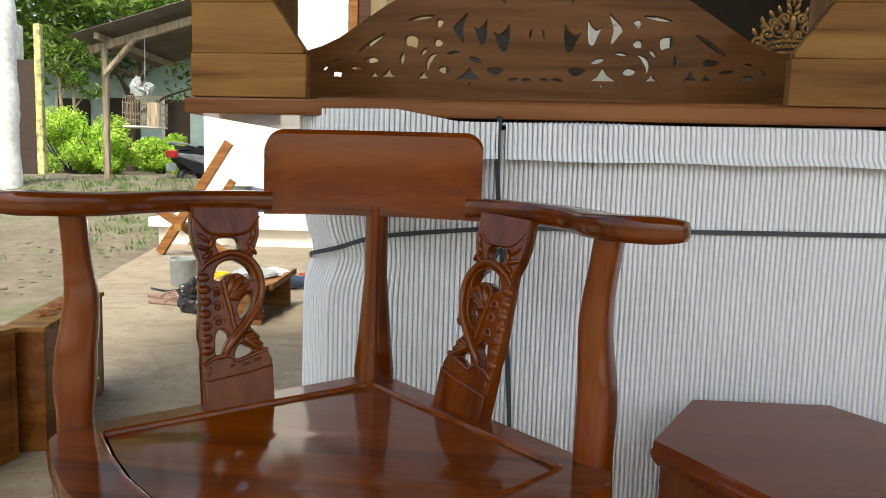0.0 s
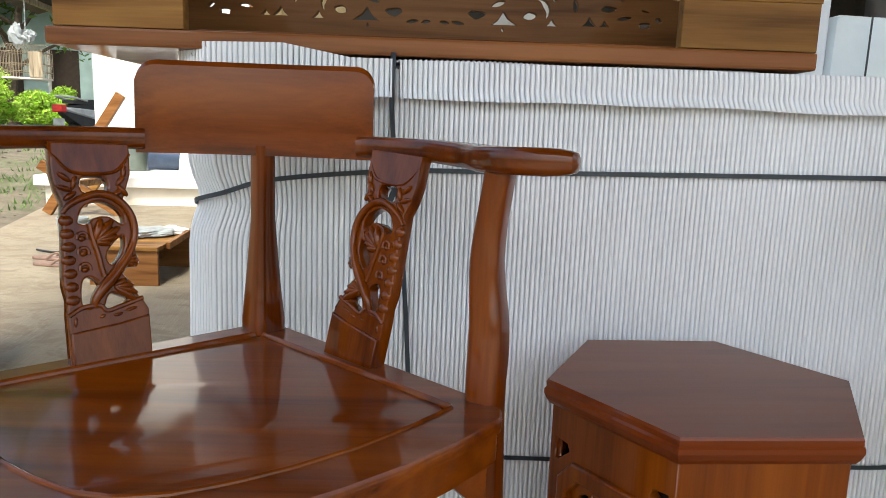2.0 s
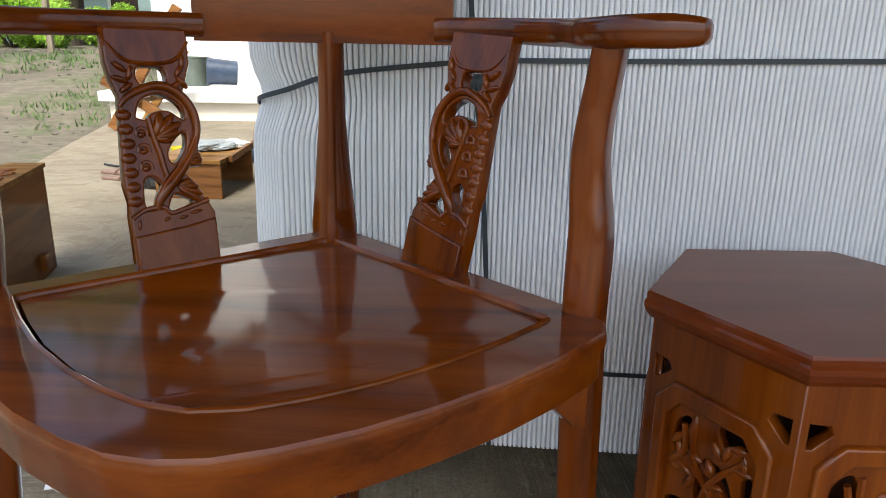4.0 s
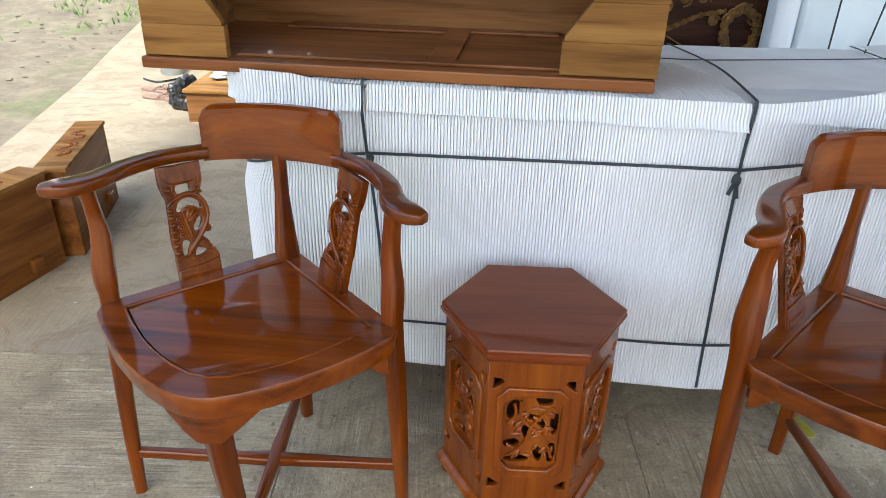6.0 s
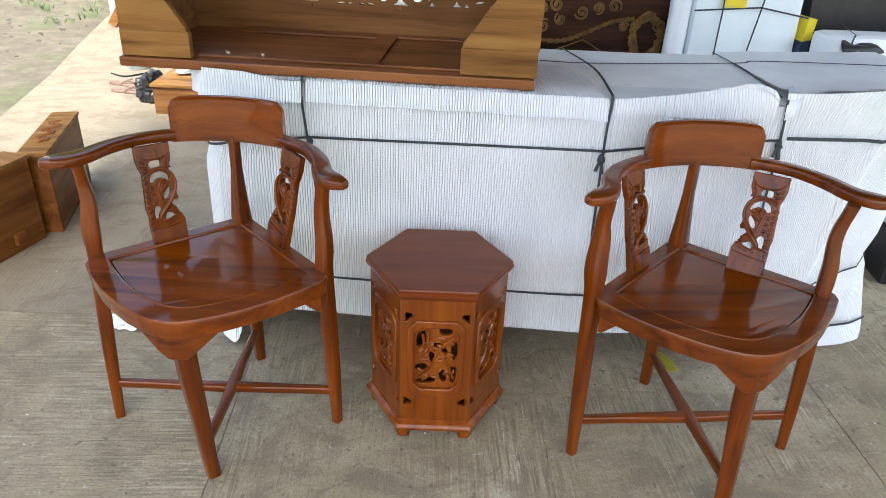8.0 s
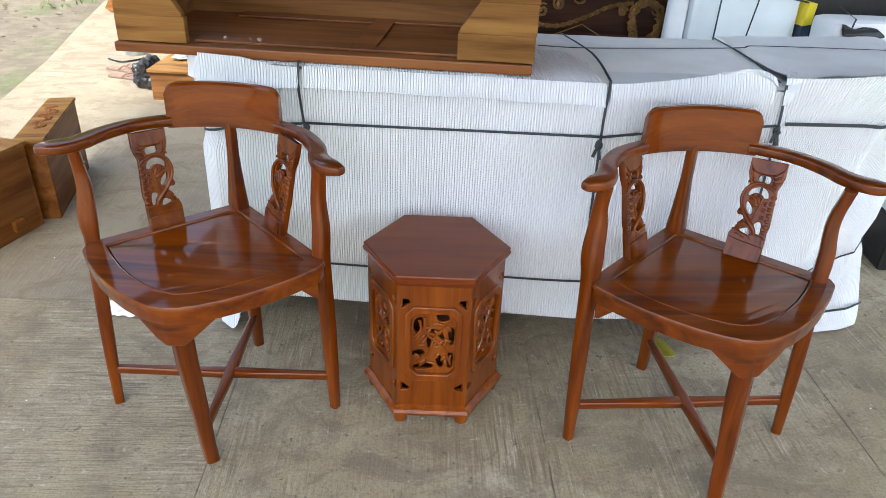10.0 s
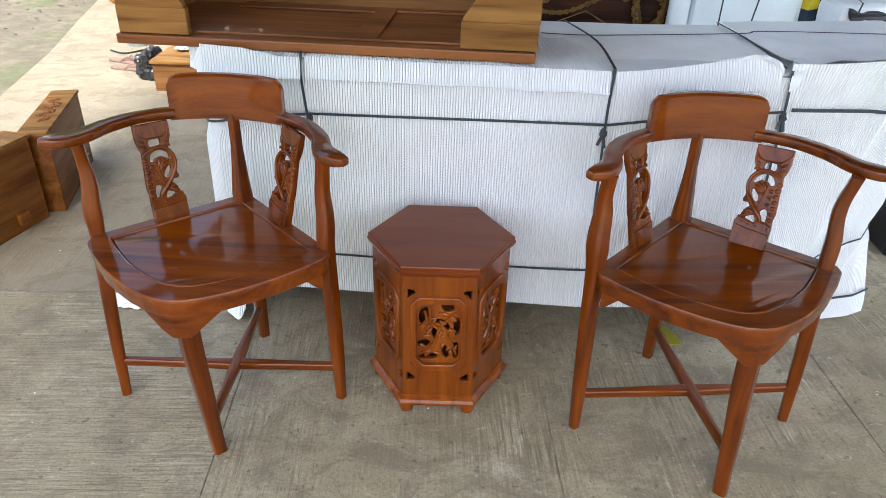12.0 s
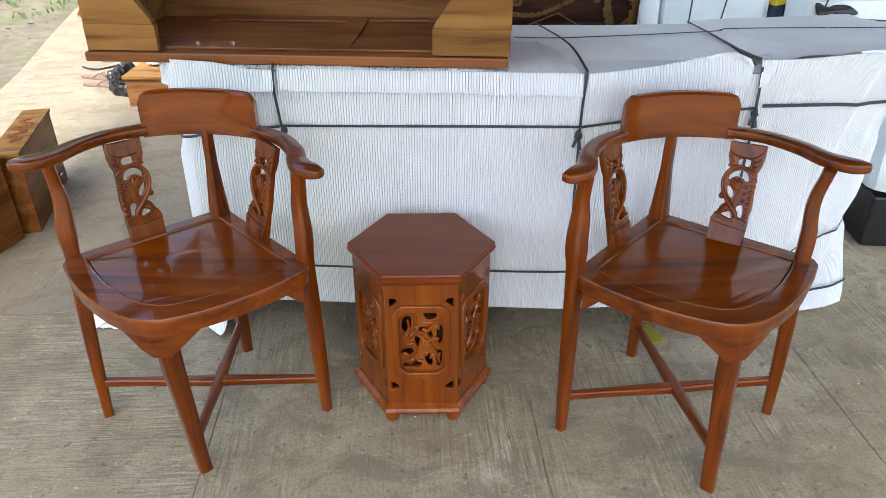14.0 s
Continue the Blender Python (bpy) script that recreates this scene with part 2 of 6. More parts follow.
def box(bm, x0, x1, y0, y1, z0, z1, bevel=0.0, m=None):
    made = bmesh.ops.create_cube(bm, size=1.0)["verts"]
    bmesh.ops.scale(bm, vec=(x1 - x0, y1 - y0, z1 - z0), verts=made)
    bmesh.ops.translate(bm, vec=((x0 + x1) / 2, (y0 + y1) / 2, (z0 + z1) / 2), verts=made)
    if m is not None:
        bmesh.ops.transform(bm, matrix=m, verts=made)
    if bevel:
        edges = list({e for v in made for e in v.link_edges})
        bmesh.ops.bevel(bm, geom=edges, offset=bevel, segments=2, profile=0.6, affect="EDGES")
    return bm


def prism(bm, outline, z0, z1, bevel=0.0, top_only=False):
    lo = [bm.verts.new((x, y, z0)) for x, y in outline]
    hi = [bm.verts.new((x, y, z1)) for x, y in outline]
    n = len(lo)
    bm.faces.new(lo[::-1])
    top = bm.faces.new(hi)
    for i in range(n):
        bm.faces.new((lo[i], lo[(i + 1) % n], hi[(i + 1) % n], hi[i]))
    if bevel:
        bmesh.ops.bevel(bm, geom=list(top.edges), offset=bevel, segments=3, profile=0.5, affect="EDGES")
    return bm


def sweep(bm, path, sections, up=(0, 0, 1), corner=0.3):
    """A bar along a path with its own width, height (and rounding) at each point."""
    pts = [Vector(p) for p in path]
    rings = []
    for i, p in enumerate(pts):
        t = (pts[min(i + 1, len(pts) - 1)] - pts[max(i - 1, 0)]).normalized()
        side = t.cross(Vector(up)).normalized()
        top = side.cross(t).normalized()
        w, h = sections[i] if isinstance(sections, list) else sections
        c = corner * min(w, h)
        ring = []
        for sx, sy in ((1, 1), (-1, 1), (-1, -1), (1, -1)):
            cx, cy = sx * (w / 2 - c), sy * (h / 2 - c)
            a0 = {(1, 1): 0, (-1, 1): 90, (-1, -1): 180, (1, -1): 270}[(sx, sy)]
            for k in range(4):
                a = radians(a0 + 30 * k)
                ring.append(p + side * (cx + c * math.cos(a)) + top * (cy + c * math.sin(a)))
        rings.append(ring)
    return hull(bm, rings)


def spline(points, steps=6):
    """Catmull-Rom through the points."""
    p = [Vector(points[0])] + [Vector(q) for q in points] + [Vector(points[-1])]
    out = []
    for i in range(1, len(p) - 2):
        for k in range(steps):
            t = k / steps
            a, b, c, d = p[i - 1], p[i], p[i + 1], p[i + 2]
            out.append(0.5 * (2 * b + (c - a) * t + (2 * a - 5 * b + 4 * c - d) * t * t + (3 * b - a - 3 * c + d) * t ** 3))
    out.append(p[-2])
    return out


def lathe(bm, profile, n=16, centre=(0, 0, 0)):
    rings = [[Vector(centre) + Vector((r * math.cos(2 * math.pi * i / n), r * math.sin(2 * math.pi * i / n), z)) for i in range(n)] for r, z in profile]
    return hull(bm, rings)


def tube(bm, path, radius, n=8):
    pts = [Vector(p) for p in path]
    rings = []
    for i, p in enumerate(pts):
        t = (pts[min(i + 1, len(pts) - 1)] - pts[max(i - 1, 0)]).normalized()
        side = t.cross(Vector((0.13, 0.27, 0.95))).normalized()
        top = side.cross(t)
        r = radius[i] if isinstance(radius, list) else radius
        rings.append([p + r * (side * math.cos(2 * math.pi * k / n) + top * math.sin(2 * math.pi * k / n)) for k in range(n)])
    return hull(bm, rings)


def blob(bm, c, size, turn=0.0, seg=10, rough=0.0):
    made = bmesh.ops.create_uvsphere(bm, u_segments=seg, v_segments=max(5, seg // 2 + 1), radius=1.0)["verts"]
    for v in made:
        k = 1 + rough * (noise.noise(v.co * 2.3 + Vector(c) * 7) if rough else 0)
        v.co = Vector((v.co.x * size[0] * k, v.co.y * size[1] * k, v.co.z * size[2] * k))
    bmesh.ops.transform(bm, matrix=pose(*c, 0, 0, turn), verts=made)
    return bm


def fretted(loops, depth, bevel=0.002):
    """A board cut to the first loop, with the other loops as holes: x, y in the plane, depth along z. Returns a bmesh."""
    cu = bpy.data.curves.new("cut", "CURVE")
    cu.dimensions, cu.fill_mode, cu.extrude, cu.bevel_depth, cu.bevel_resolution = "2D", "BOTH", depth / 2 - bevel, bevel, 1
    cu.offset = -bevel
    for loop in loops:
        s = cu.splines.new("POLY")
        s.points.add(len(loop) - 1)
        for pt, (x, y) in zip(s.points, loop):
            pt.co = (x, y, 0, 1)
        s.use_cyclic_u = True
    ob = bpy.data.objects.new("cut", cu)
    scene.collection.objects.link(ob)
    bpy.context.view_layer.update()
    me = bpy.data.meshes.new_from_object(ob.evaluated_get(bpy.context.evaluated_depsgraph_get()))
    bm = bmesh.new()
    bm.from_mesh(me)
    bpy.data.objects.remove(ob)
    bpy.data.curves.remove(cu)
    bpy.data.meshes.remove(me)
    return bm


def round_loop(points, steps=5):
    """A closed smooth loop through the points, as x, y pairs."""
    n = len(points)
    out = []
    for i in range(n):
        a, b, c, d = (Vector((*points[(i + k) % n], 0)) for k in (-1, 0, 1, 2))
        for k in range(steps):
            t = k / steps
            q = 0.5 * (2 * b + (c - a) * t + (2 * a - 5 * b + 4 * c - d) * t * t + (3 * b - a - 3 * c + d) * t ** 3)
            out.append((q.x, q.y))
    return out

# ---- ground, floor, buildings ----
def ground():
    bm = bmesh.new()
    xs = [-400, -150, -60, -35] + [-24 + 0.6 * i for i in range(74)] + [30, 60, 150, 400]
    ys = [-300, -100, -40, -15] + [-8 + 0.6 * i for i in range(74)] + [50, 80, 150, 500]
    grid = []
    for y in ys:
        row = []
        for x in xs:
            far = max(0.0, min(1.0, (y - 5.5) / 5.0))
            z = -0.03 + 0.50 * far * far * (3 - 2 * far)
            if abs(x) < 25 and abs(y) < 36:
                z += 0.045 * noise.noise(Vector((x * 0.9, y * 0.9, 0))) + 0.02 * noise.noise(Vector((x * 3, y * 3, 4)))
            z -= 0.37 * math.exp(-(math.hypot(x + 3.7, y - 12.4) / 1.35) ** 4)
            if x > -2.7 and -9 < y < 12:
                z = -0.07
            row.append(bm.verts.new((x, y, z)))
        grid.append(row)
    for a, b in zip(grid, grid[1:]):
        for i in range(len(xs) - 1):
            bm.faces.new((a[i], a[i + 1], b[i + 1], b[i]))
    solo("ground", bm, SOIL, "bare brown yard soil with weeds and leaf litter", "ground", kind="structure", smooth=True)


def slab():
    """Concrete cast in bays with open joints between them."""
    base = tagged(new("floor"), "brushed grey-brown concrete floor with worn streaks", "floor", "", "structure")
    cuts = [-0.02, 0.795, 1.61, 2.43]
    far = [(-1.75, 2.45), (-1.82, 2.85), (-2.0, 4.0), (-2.22, 5.0), (-2.42, 6.0), (-2.62, 7.2), (-2.75, 8.0)]
    # the unseen stretch out to y = -14 is added to bounce sunlight
    bays = [[(-5.0, -14.0), (-0.0215, -14.0), (-0.0215, 1.1588), (-1.64, 1.1588), (-1.62, -1.0), (-5.0, -1.0)],
            [(-1.64, 1.1612), (-0.0215, 1.1612), (-0.0215, 8.0)] + [(x + 0.03 * noise.noise(Vector((y * 2, 0, 0))), y) for x, y in far[::-1]]]
    for a, b in zip(cuts, cuts[1:] + [7.0]):
        bays.append([(a + 0.0016, -14.0), (b - 0.0016, -14.0), (b - 0.0016, 8.0), (a + 0.0016, 8.0)])
    for i, outline in enumerate(bays):
        bm = prism(bmesh.new(), outline, -0.08, 0.0)
        bmesh.ops.recalc_face_normals(bm, faces=bm.faces)
        part("slab", bm, (CROSS_CONCRETE, WORN_CONCRETE, CONCRETE)[min(i, 2)], base)
    part("bed", box(bmesh.new(), -1.55, 7.0, -14.0, 7.9, -0.06, -0.003), CONCRETE, base)


def house():
    bm = bmesh.new()
    box(bm, -2.54, 8.0, 6.40, 8.9, -0.05, 0.155, 0.0)
    solo("porch_base", bm, CREAM, "tan plastered base of the raised porch", "porch", kind="structure")
    bm = bmesh.new()
    box(bm, -2.61, 8.0, 6.34, 8.9, 0.158, 0.245, 0.006)
    solo("porch_floor", bm, TILE, "white porch slab edge and tiled floor", "porch floor", kind="structure")
    bm = bmesh.new()
    box(bm, -2.67, -1.06, 8.0, 8.18, 0.245, 3.6)
    solo("wall_north", bm, WHITE_PAINT, "sunlit white painted house wall", "wall", kind="structure")
    # carved frame at the wall's end
    ob = thing("door_frame", pose(-1.05, 7.95, 0.246), "brown carved door frame of the house", "door frame")
    for x0, x1, y0, mat in ((0.0, 0.10, 0.0, RAW_DARK), (0.102, 0.26, 0.03, DARK_CARVED), (0.30, 0.40, 0.01, RAW_DARK)):
        part("post", box(bmesh.new(), x0, x1, y0, y0 + 0.12, 0, 3.0, 0.01), mat, ob)
    bm = bmesh.new()
    for i in range(60):
        z = 0.2 + 0.045 * i
        blob(bm, (0.28 + 0.012 * math.sin(i * 1.4), 0.02, z), (0.016, 0.012, 0.026), 0, 6)
    part("carved_strip", bm, GOLD, ob, "gilded carved strip", True)
    # showroom behind the bundles, its shade put into near-black walls
    for name, lab, a in (("wall_east", "showroom side wall coloured near-black for its shade", (6.0, 6.15, 2.9, 9.0, 0, 3.3)), ("wall_back", "showroom back wall coloured near-black for its shade", (-0.62, 6.0, 8.2, 8.35, 0.245, 3.3))):
        solo(name, box(bmesh.new(), *a), SHADED_ROOM, lab, "wall", kind="structure")
    # unseen roofs added over the work floor and the showroom to shade them
    solo("ceiling", box(bmesh.new(), -1.30, 3.0, -2.0, 1.55, 2.62, 2.66), ROOF, "unseen sheet roof added to shade the work floor", "roof", kind="structure")
    solo("ceiling", box(bmesh.new(), -0.62, 6.15, 1.60, 8.35, 3.3, 3.36), ROOF, "unseen sheet roof added to shade the showroom", "roof", kind="structure")


ground()
slab()
house()

# ---- the two corner chairs ----
def mirror(points):
    return points + [(x, -y) for x, y in points[::-1] if abs(y) > 1e-6]


SEAT_OUT = mirror([(-0.268, 0.0), (-0.262, 0.018), (-0.02, 0.268), (0.0, 0.280), (0.022, 0.277), (0.07, 0.240), (0.115, 0.198), (0.155, 0.152), (0.188, 0.107), (0.212, 0.064), (0.226, 0.030), (0.230, 0.0)])
SEAT_IN = mirror([(-0.220, 0.0), (-0.002, 0.229), (0.045, 0.190), (0.088, 0.149), (0.123, 0.107), (0.148, 0.068), (0.165, 0.033), (0.171, 0.0)])
RAIL = [(0.014, 0.326, 0.6915), (-0.007, 0.292, 0.6912), (-0.046, 0.267, 0.690), (-0.105, 0.248, 0.691), (-0.170, 0.204, 0.693), (-0.214, 0.140, 0.694), (-0.222, 0.121, 0.694)]
SPLAT_HOLES = [
    [(-0.0145, 0.190), (-0.0100, 0.196), (0.0090, 0.196), (0.0135, 0.190), (0.0130, 0.184), (0.0090, 0.180), (-0.0100, 0.180), (-0.0140, 0.184)],
    [(-0.0200, 0.150), (-0.0130, 0.164), (0.0040, 0.1695), (0.0190, 0.163), (0.0262, 0.153), (0.0245, 0.144), (0.0105, 0.1535), (-0.005, 0.1515), (-0.0107, 0.1457), (-0.018, 0.1467)],
    [(0.0228, 0.131), (0.0245, 0.122), (0.0195, 0.110), (0.0100, 0.101), (0.0050, 0.108), (0.0097, 0.119)],
    [(-0.0206, 0.0862), (-0.013, 0.088), (-0.0056, 0.080), (-0.0116, 0.0684), (-0.0153, 0.0575), (-0.023, 0.0585), (-0.0237, 0.0724)],
    [(0.0045, 0.0690), (0.016, 0.0654), (0.0223, 0.0595), (0.0006, 0.0515), (-0.002, 0.0555)],
]
SPLAT_OUT = [(-0.041, -0.006), (0.042, -0.006), (0.043, 0.030), (0.044, 0.048), (0.038, 0.060), (0.033, 0.066), (0.028, 0.080), (0.020, 0.089), (0.025, 0.096), (0.036, 0.096), (0.039, 0.102), (0.036, 0.110), (0.036, 0.122), (0.038, 0.142),
             (0.0346, 0.157), (0.0285, 0.171), (0.033, 0.183), (0.039, 0.199), (0.041, 0.234), (-0.041, 0.234), (-0.042, 0.201), (-0.039, 0.183), (-0.034, 0.169), (-0.035, 0.157), (-0.037, 0.130), (-0.040, 0.098), (-0.041, 0.082), (-0.0385, 0.066), (-0.040, 0.052)]


def resample(poly, count, centre=(-0.02, 0.0)):
    """Where rays at even turns from the centre leave the outline."""
    out = []
    for i in range(count):
        d = Vector((math.cos(math.pi - 2 * math.pi * i / count), math.sin(math.pi - 2 * math.pi * i / count)))
        best = None
        for p, q in zip(poly, poly[1:] + poly[:1]):
            a, b = Vector(p) - Vector(centre), Vector(q) - Vector(centre)
            den = d.x * (b - a).y - d.y * (b - a).x
            if abs(den) < 1e-12:
                continue
            t = (a.x * (b - a).y - a.y * (b - a).x) / den
            u = (a.x * d.y - a.y * d.x) / den
            if t > 0 and -1e-6 <= u <= 1 + 1e-6:
                best = max(best or 0, t)
        out.append((centre[0] + d.x * best, centre[1] + d.y * best))
    return out


def petal(bm, a, b, w, h, z):
    """A carved leaf: a long blob from one point of the board to another."""
    dx, dy = b[0] - a[0], b[1] - a[1]
    blob(bm, ((a[0] + b[0]) / 2, (a[1] + b[1]) / 2, z), (math.hypot(dx, dy) / 2, w, h), math.degrees(math.atan2(dy, dx)), 12)


def splat_mesh(flip):
    """A pierced board carved with an arched stem, a shell flower, leaves and a notched strip."""
    s = -1 if flip else 1
    P = lambda x, y: (s * x, y)
    loops = [[P(x, y) for x, y in SPLAT_OUT]] + [[P(x, y) for x, y in round_loop(h, 4)] for h in SPLAT_HOLES]
    bm = fretted(loops, 0.016, 0.0024)
    way = [(-0.035, 0.158, 0.007), (-0.028, 0.166, 0.008), (-0.0155, 0.173, 0.009), (0, 0.1775, 0.009), (0.0145, 0.175, 0.009), (0.0265, 0.166, 0.009), (0.034, 0.153, 0.010), (0.0365, 0.137, 0.010), (0.033, 0.122, 0.010), (0.024, 0.106, 0.010), (0.011, 0.090, 0.009), (-0.002, 0.0763, 0.009), (-0.0105, 0.0654, 0.008), (-0.013, 0.056, 0.006)]
    arch = spline([(s * x, y, z) for x, y, z in way], 4)
    last = len(arch) - 1
    tube(bm, arch, [0.0028 + 0.0016 * math.sin(math.pi * min(1.0, i / last * 1.6)) + 0.0034 * math.exp(-((i / last - 0.80) / 0.16) ** 2) for i in range(last + 1)], 10)
    # shell flower on its stem
    for tip, w in (((0.003, 0.1515), 0.0052), ((0.015, 0.1495), 0.0052), ((0.022, 0.141), 0.0050), ((0.019, 0.131), 0.0046), ((0.011, 0.123), 0.0042)):
        petal(bm, P(-0.006, 0.126), P(*tip), w, 0.0062, 0.0075)
    tube(bm, spline([(s * x, y, 0.008) for x, y in ((-0.010, 0.146), (-0.008, 0.130), (-0.004, 0.112), (-0.002, 0.098), (0.0, 0.088))], 4), 0.0032, 8)
    # notched strip and the curls beside it
    for k, y in enumerate((0.066, 0.080, 0.094, 0.108, 0.122, 0.136, 0.150)):
        blob(bm, (s * (-0.0318 - 0.0012 * (k < 4)), y, 0.0062), (0.0078, 0.0064, 0.0036), 0, 10)
    for y in (0.098, 0.115, 0.131):
        tube(bm, spline([(s * (-0.0185 + 0.0052 * math.cos(a)), y + 0.0055 * math.sin(a), 0.0085) for a in (3.4, 2.4, 1.4, 0.5, -0.4)], 3), 0.0021, 7)
        blob(bm, (s * -0.019, y - 0.001, 0.007), (0.0040, 0.0034, 0.004), 0, 8)
    # leaves at the foot and beside the stem
    for tip in ((0.024, 0.083), (0.0305, 0.076), (0.034, 0.067), (0.033, 0.058)):
        petal(bm, P(0.008, 0.077), P(*tip), 0.0040, 0.0055, 0.0070)
    for tip in ((0.0375, 0.108), (0.038, 0.101), (0.033, 0.0965)):
        petal(bm, P(0.021, 0.103), P(*tip), 0.0030, 0.0048, 0.0070)
    # leaf curls round the upper opening
    for x, y, a in ((-0.030, 0.196, -40), (-0.031, 0.184, -20), (-0.026, 0.176, 35), (0.027, 0.192, 50), (0.031, 0.201, 75), (0.028, 0.181, -50), (0.022, 0.178, 30), (-0.021, 0.190, 70)):
        blob(bm, (s * x, y, 0.0070), (0.0088, 0.0034, 0.0052), s * a, 10)
    tube(bm, spline([(-0.040, 0.222, 0.006), (-0.028, 0.206, 0.0078), (-0.015, 0.200, 0.008), (0.014, 0.200, 0.008), (0.028, 0.206, 0.0078), (0.040, 0.222, 0.006)], 4), 0.0021, 6)
    # ledge and raised block at the foot
    tube(bm, spline([(s * x, y, 0.0075) for x, y in ((-0.039, 0.050), (-0.026, 0.057), (-0.008, 0.058), (-0.001, 0.0515), (0.012, 0.054), (0.038, 0.061))], 4), 0.0026, 7)
    foot = fretted([[P(x, y) for x, y in ((-0.0398, -0.006), (0.0412, -0.006), (0.0425, 0.042), (0.012, 0.037), (-0.0395, 0.032))]], 0.008, 0.0020)
    bmesh.ops.translate(foot, vec=(0, 0, 0.0075), verts=foot.verts)
    held = bpy.data.meshes.new("foot")
    foot.to_mesh(held)
    foot.free()
    bm.from_mesh(held)
    bpy.data.meshes.remove(held)
    for x, y, l, a in ((-0.033, 0.043, 0.006, 80), (-0.006, 0.046, 0.004, 20), (0.010, 0.046, 0.006, 10), (0.024, 0.050, 0.008, 12)):
        blob(bm, (s * x, y, 0.0068), (l, 0.0022, 0.0032), s * a, 8)
    return bm


def leg_rings(points, bevel=0.28):
    """An upright bar: x, y, z, half sizes along and across, turned by an angle."""
    rings = []
    for x, y, z, a, b, turn in points:
        ring = []
        c = bevel * min(a, b)
        for sx, sy, a0 in ((1, 1, 0), (-1, 1, 90), (-1, -1, 180), (1, -1, 270)):
            for k in range(4):
                g = radians(a0 + 30 * k)
                q = Matrix.Rotation(turn, 2) @ Vector((sx * (a - c) + c * math.cos(g), sy * (b - c) + c * math.sin(g)))
                ring.append((x + q.x, y + q.y, z))
        rings.append(ring)
    return rings


def chair(m, label, feet, lean, splats):
    """Feet: front, the two sides and the back, as they stand on the floor; lean: how far each arm post is set off."""
    ob = thing("corner_chair", m, label, "chair", "corner chairs beside the stool")
    # seat frame with a moulded edge round a sunk panel
    n = 360
    out_ring, in_ring = resample(SEAT_OUT, n), resample(SEAT_IN, n)
    bm = bmesh.new()
    rings = []
    for k, z in ((0.93, 0.4175), (0.984, 0.4175), (0.988, 0.420), (0.988, 0.446), (1.0, 0.4475), (1.002, 0.452), (1.0, 0.457), (0.992, 0.4605)):
        rings.append([(-0.02 + (x + 0.02) * k, y * k, z) for x, y in out_ring])
    for f, z in ((0.87, 0.4605), (0.88, 0.4622), (0.91, 0.4632), (0.94, 0.4622), (0.955, 0.4600), (1.0, 0.4555), (1.0, 0.436)):
        rings.append([(x + (a - x) * f, y + (b - y) * f, z) for (x, y), (a, b) in zip(out_ring, in_ring)])
    hull(bm, rings, cap=False)
    bmesh.ops.recalc_face_normals(bm, faces=bm.faces)
    part("seat_frame", bm, VARNISH_SIDE, ob, "", True)
    bm = bmesh.new()
    panel = [(-0.02 + (x + 0.02) * 0.995, y * 0.995) for x, y in in_ring]
    prism(bm, panel, 0.440, 0.4585, 0.005)
    part("seat_panel", bm, VARNISH_SIDE, ob, "flat glossy seat panel", True)
    # legs and posts
    fx, fy = feet[0]
    bm = hull(bmesh.new(), leg_rings([(fx + (0.196 - fx) * k, fy * (1 - 0.6 * k), z, w, w, 0.785) for k, z, w in ((0, 0.0, 0.015), (0.2, 0.06, 0.016), (0.4, 0.16, 0.018), (0.8, 0.30, 0.021), (1.0, 0.44, 0.022))], 0.5))
    part("front_leg", bm, VARNISH_UP, ob, "", True)
    # bracket that follows the seat's front edge down to the leg
    front = [p for p in out_ring if p[0] > 0.12 and abs(p[1]) < 0.128]
    front.sort(key=lambda p: p[1])
    rings = []
    for x, y in front:
        q = Vector((-0.02 + (x + 0.02) * 0.975, y * 0.975))
        d = (q - Vector((-0.02, 0))).normalized()
        e = abs(y - fy * 0.4)
        low = 0.4172 - 0.056 * max(0.02, min(1.0, (0.086 - e) / 0.066))
        i = q - d * 0.020
        rings.append([(q.x, q.y, 0.4172), (q.x, q.y, low + 0.002), (q.x - d.x * 0.002, q.y - d.y * 0.002, low), (i.x, i.y, low), (i.x, i.y, 0.4172)])
    bm = hull(bmesh.new(), rings)
    bmesh.ops.recalc_face_normals(bm, faces=bm.faces)
    part("front_bracket", bm, VARNISH_SIDE, ob, "", True)
    for s in (1, -1):
        o = 0.0 if s > 0 else 0.013
        gx, gy = feet[1 if s > 0 else 2]
        dx, dy = lean[0 if s > 0 else 1]
        below = lambda f, z, w: (gx + (-0.028 + dx - gx) * f, s * gy + (0.266 + o + dy - s * gy) * f, z, w, w)
        pts = [below(0.0, 0.0, 0.0115), below(0.10, 0.06, 0.0130), below(0.28, 0.16, 0.0152), below(0.68, 0.33, 0.0168), (-0.028, 0.266 + o, 0.455, 0.0180, 0.0166),
               (-0.031, 0.267 + o, 0.50, 0.0180, 0.0168), (-0.034, 0.267 + o, 0.535, 0.0172, 0.0162), (-0.038, 0.2645 + o, 0.565, 0.0160, 0.0150), (-0.040, 0.263 + o, 0.595, 0.0150, 0.0142), (-0.039, 0.265 + o, 0.625, 0.0144, 0.0136), (-0.034, 0.268 + 0.7 * o, 0.653, 0.0140, 0.0130), (-0.029, 0.271 + 0.4 * o, 0.682, 0.0140, 0.0130)]
        pts = pts[:4] + [(x + dx, y + dy, z, a, b) for x, y, z, a, b in pts[4:]]
        wide = lambda z: 1.0 + (0.24 if s < 0 else 0.04) * math.exp(-((z - 0.54) / 0.07) ** 4)
        pts = [(x, s * y, z, a * wide(z), b * wide(z)) for x, y, z, a, b in pts]
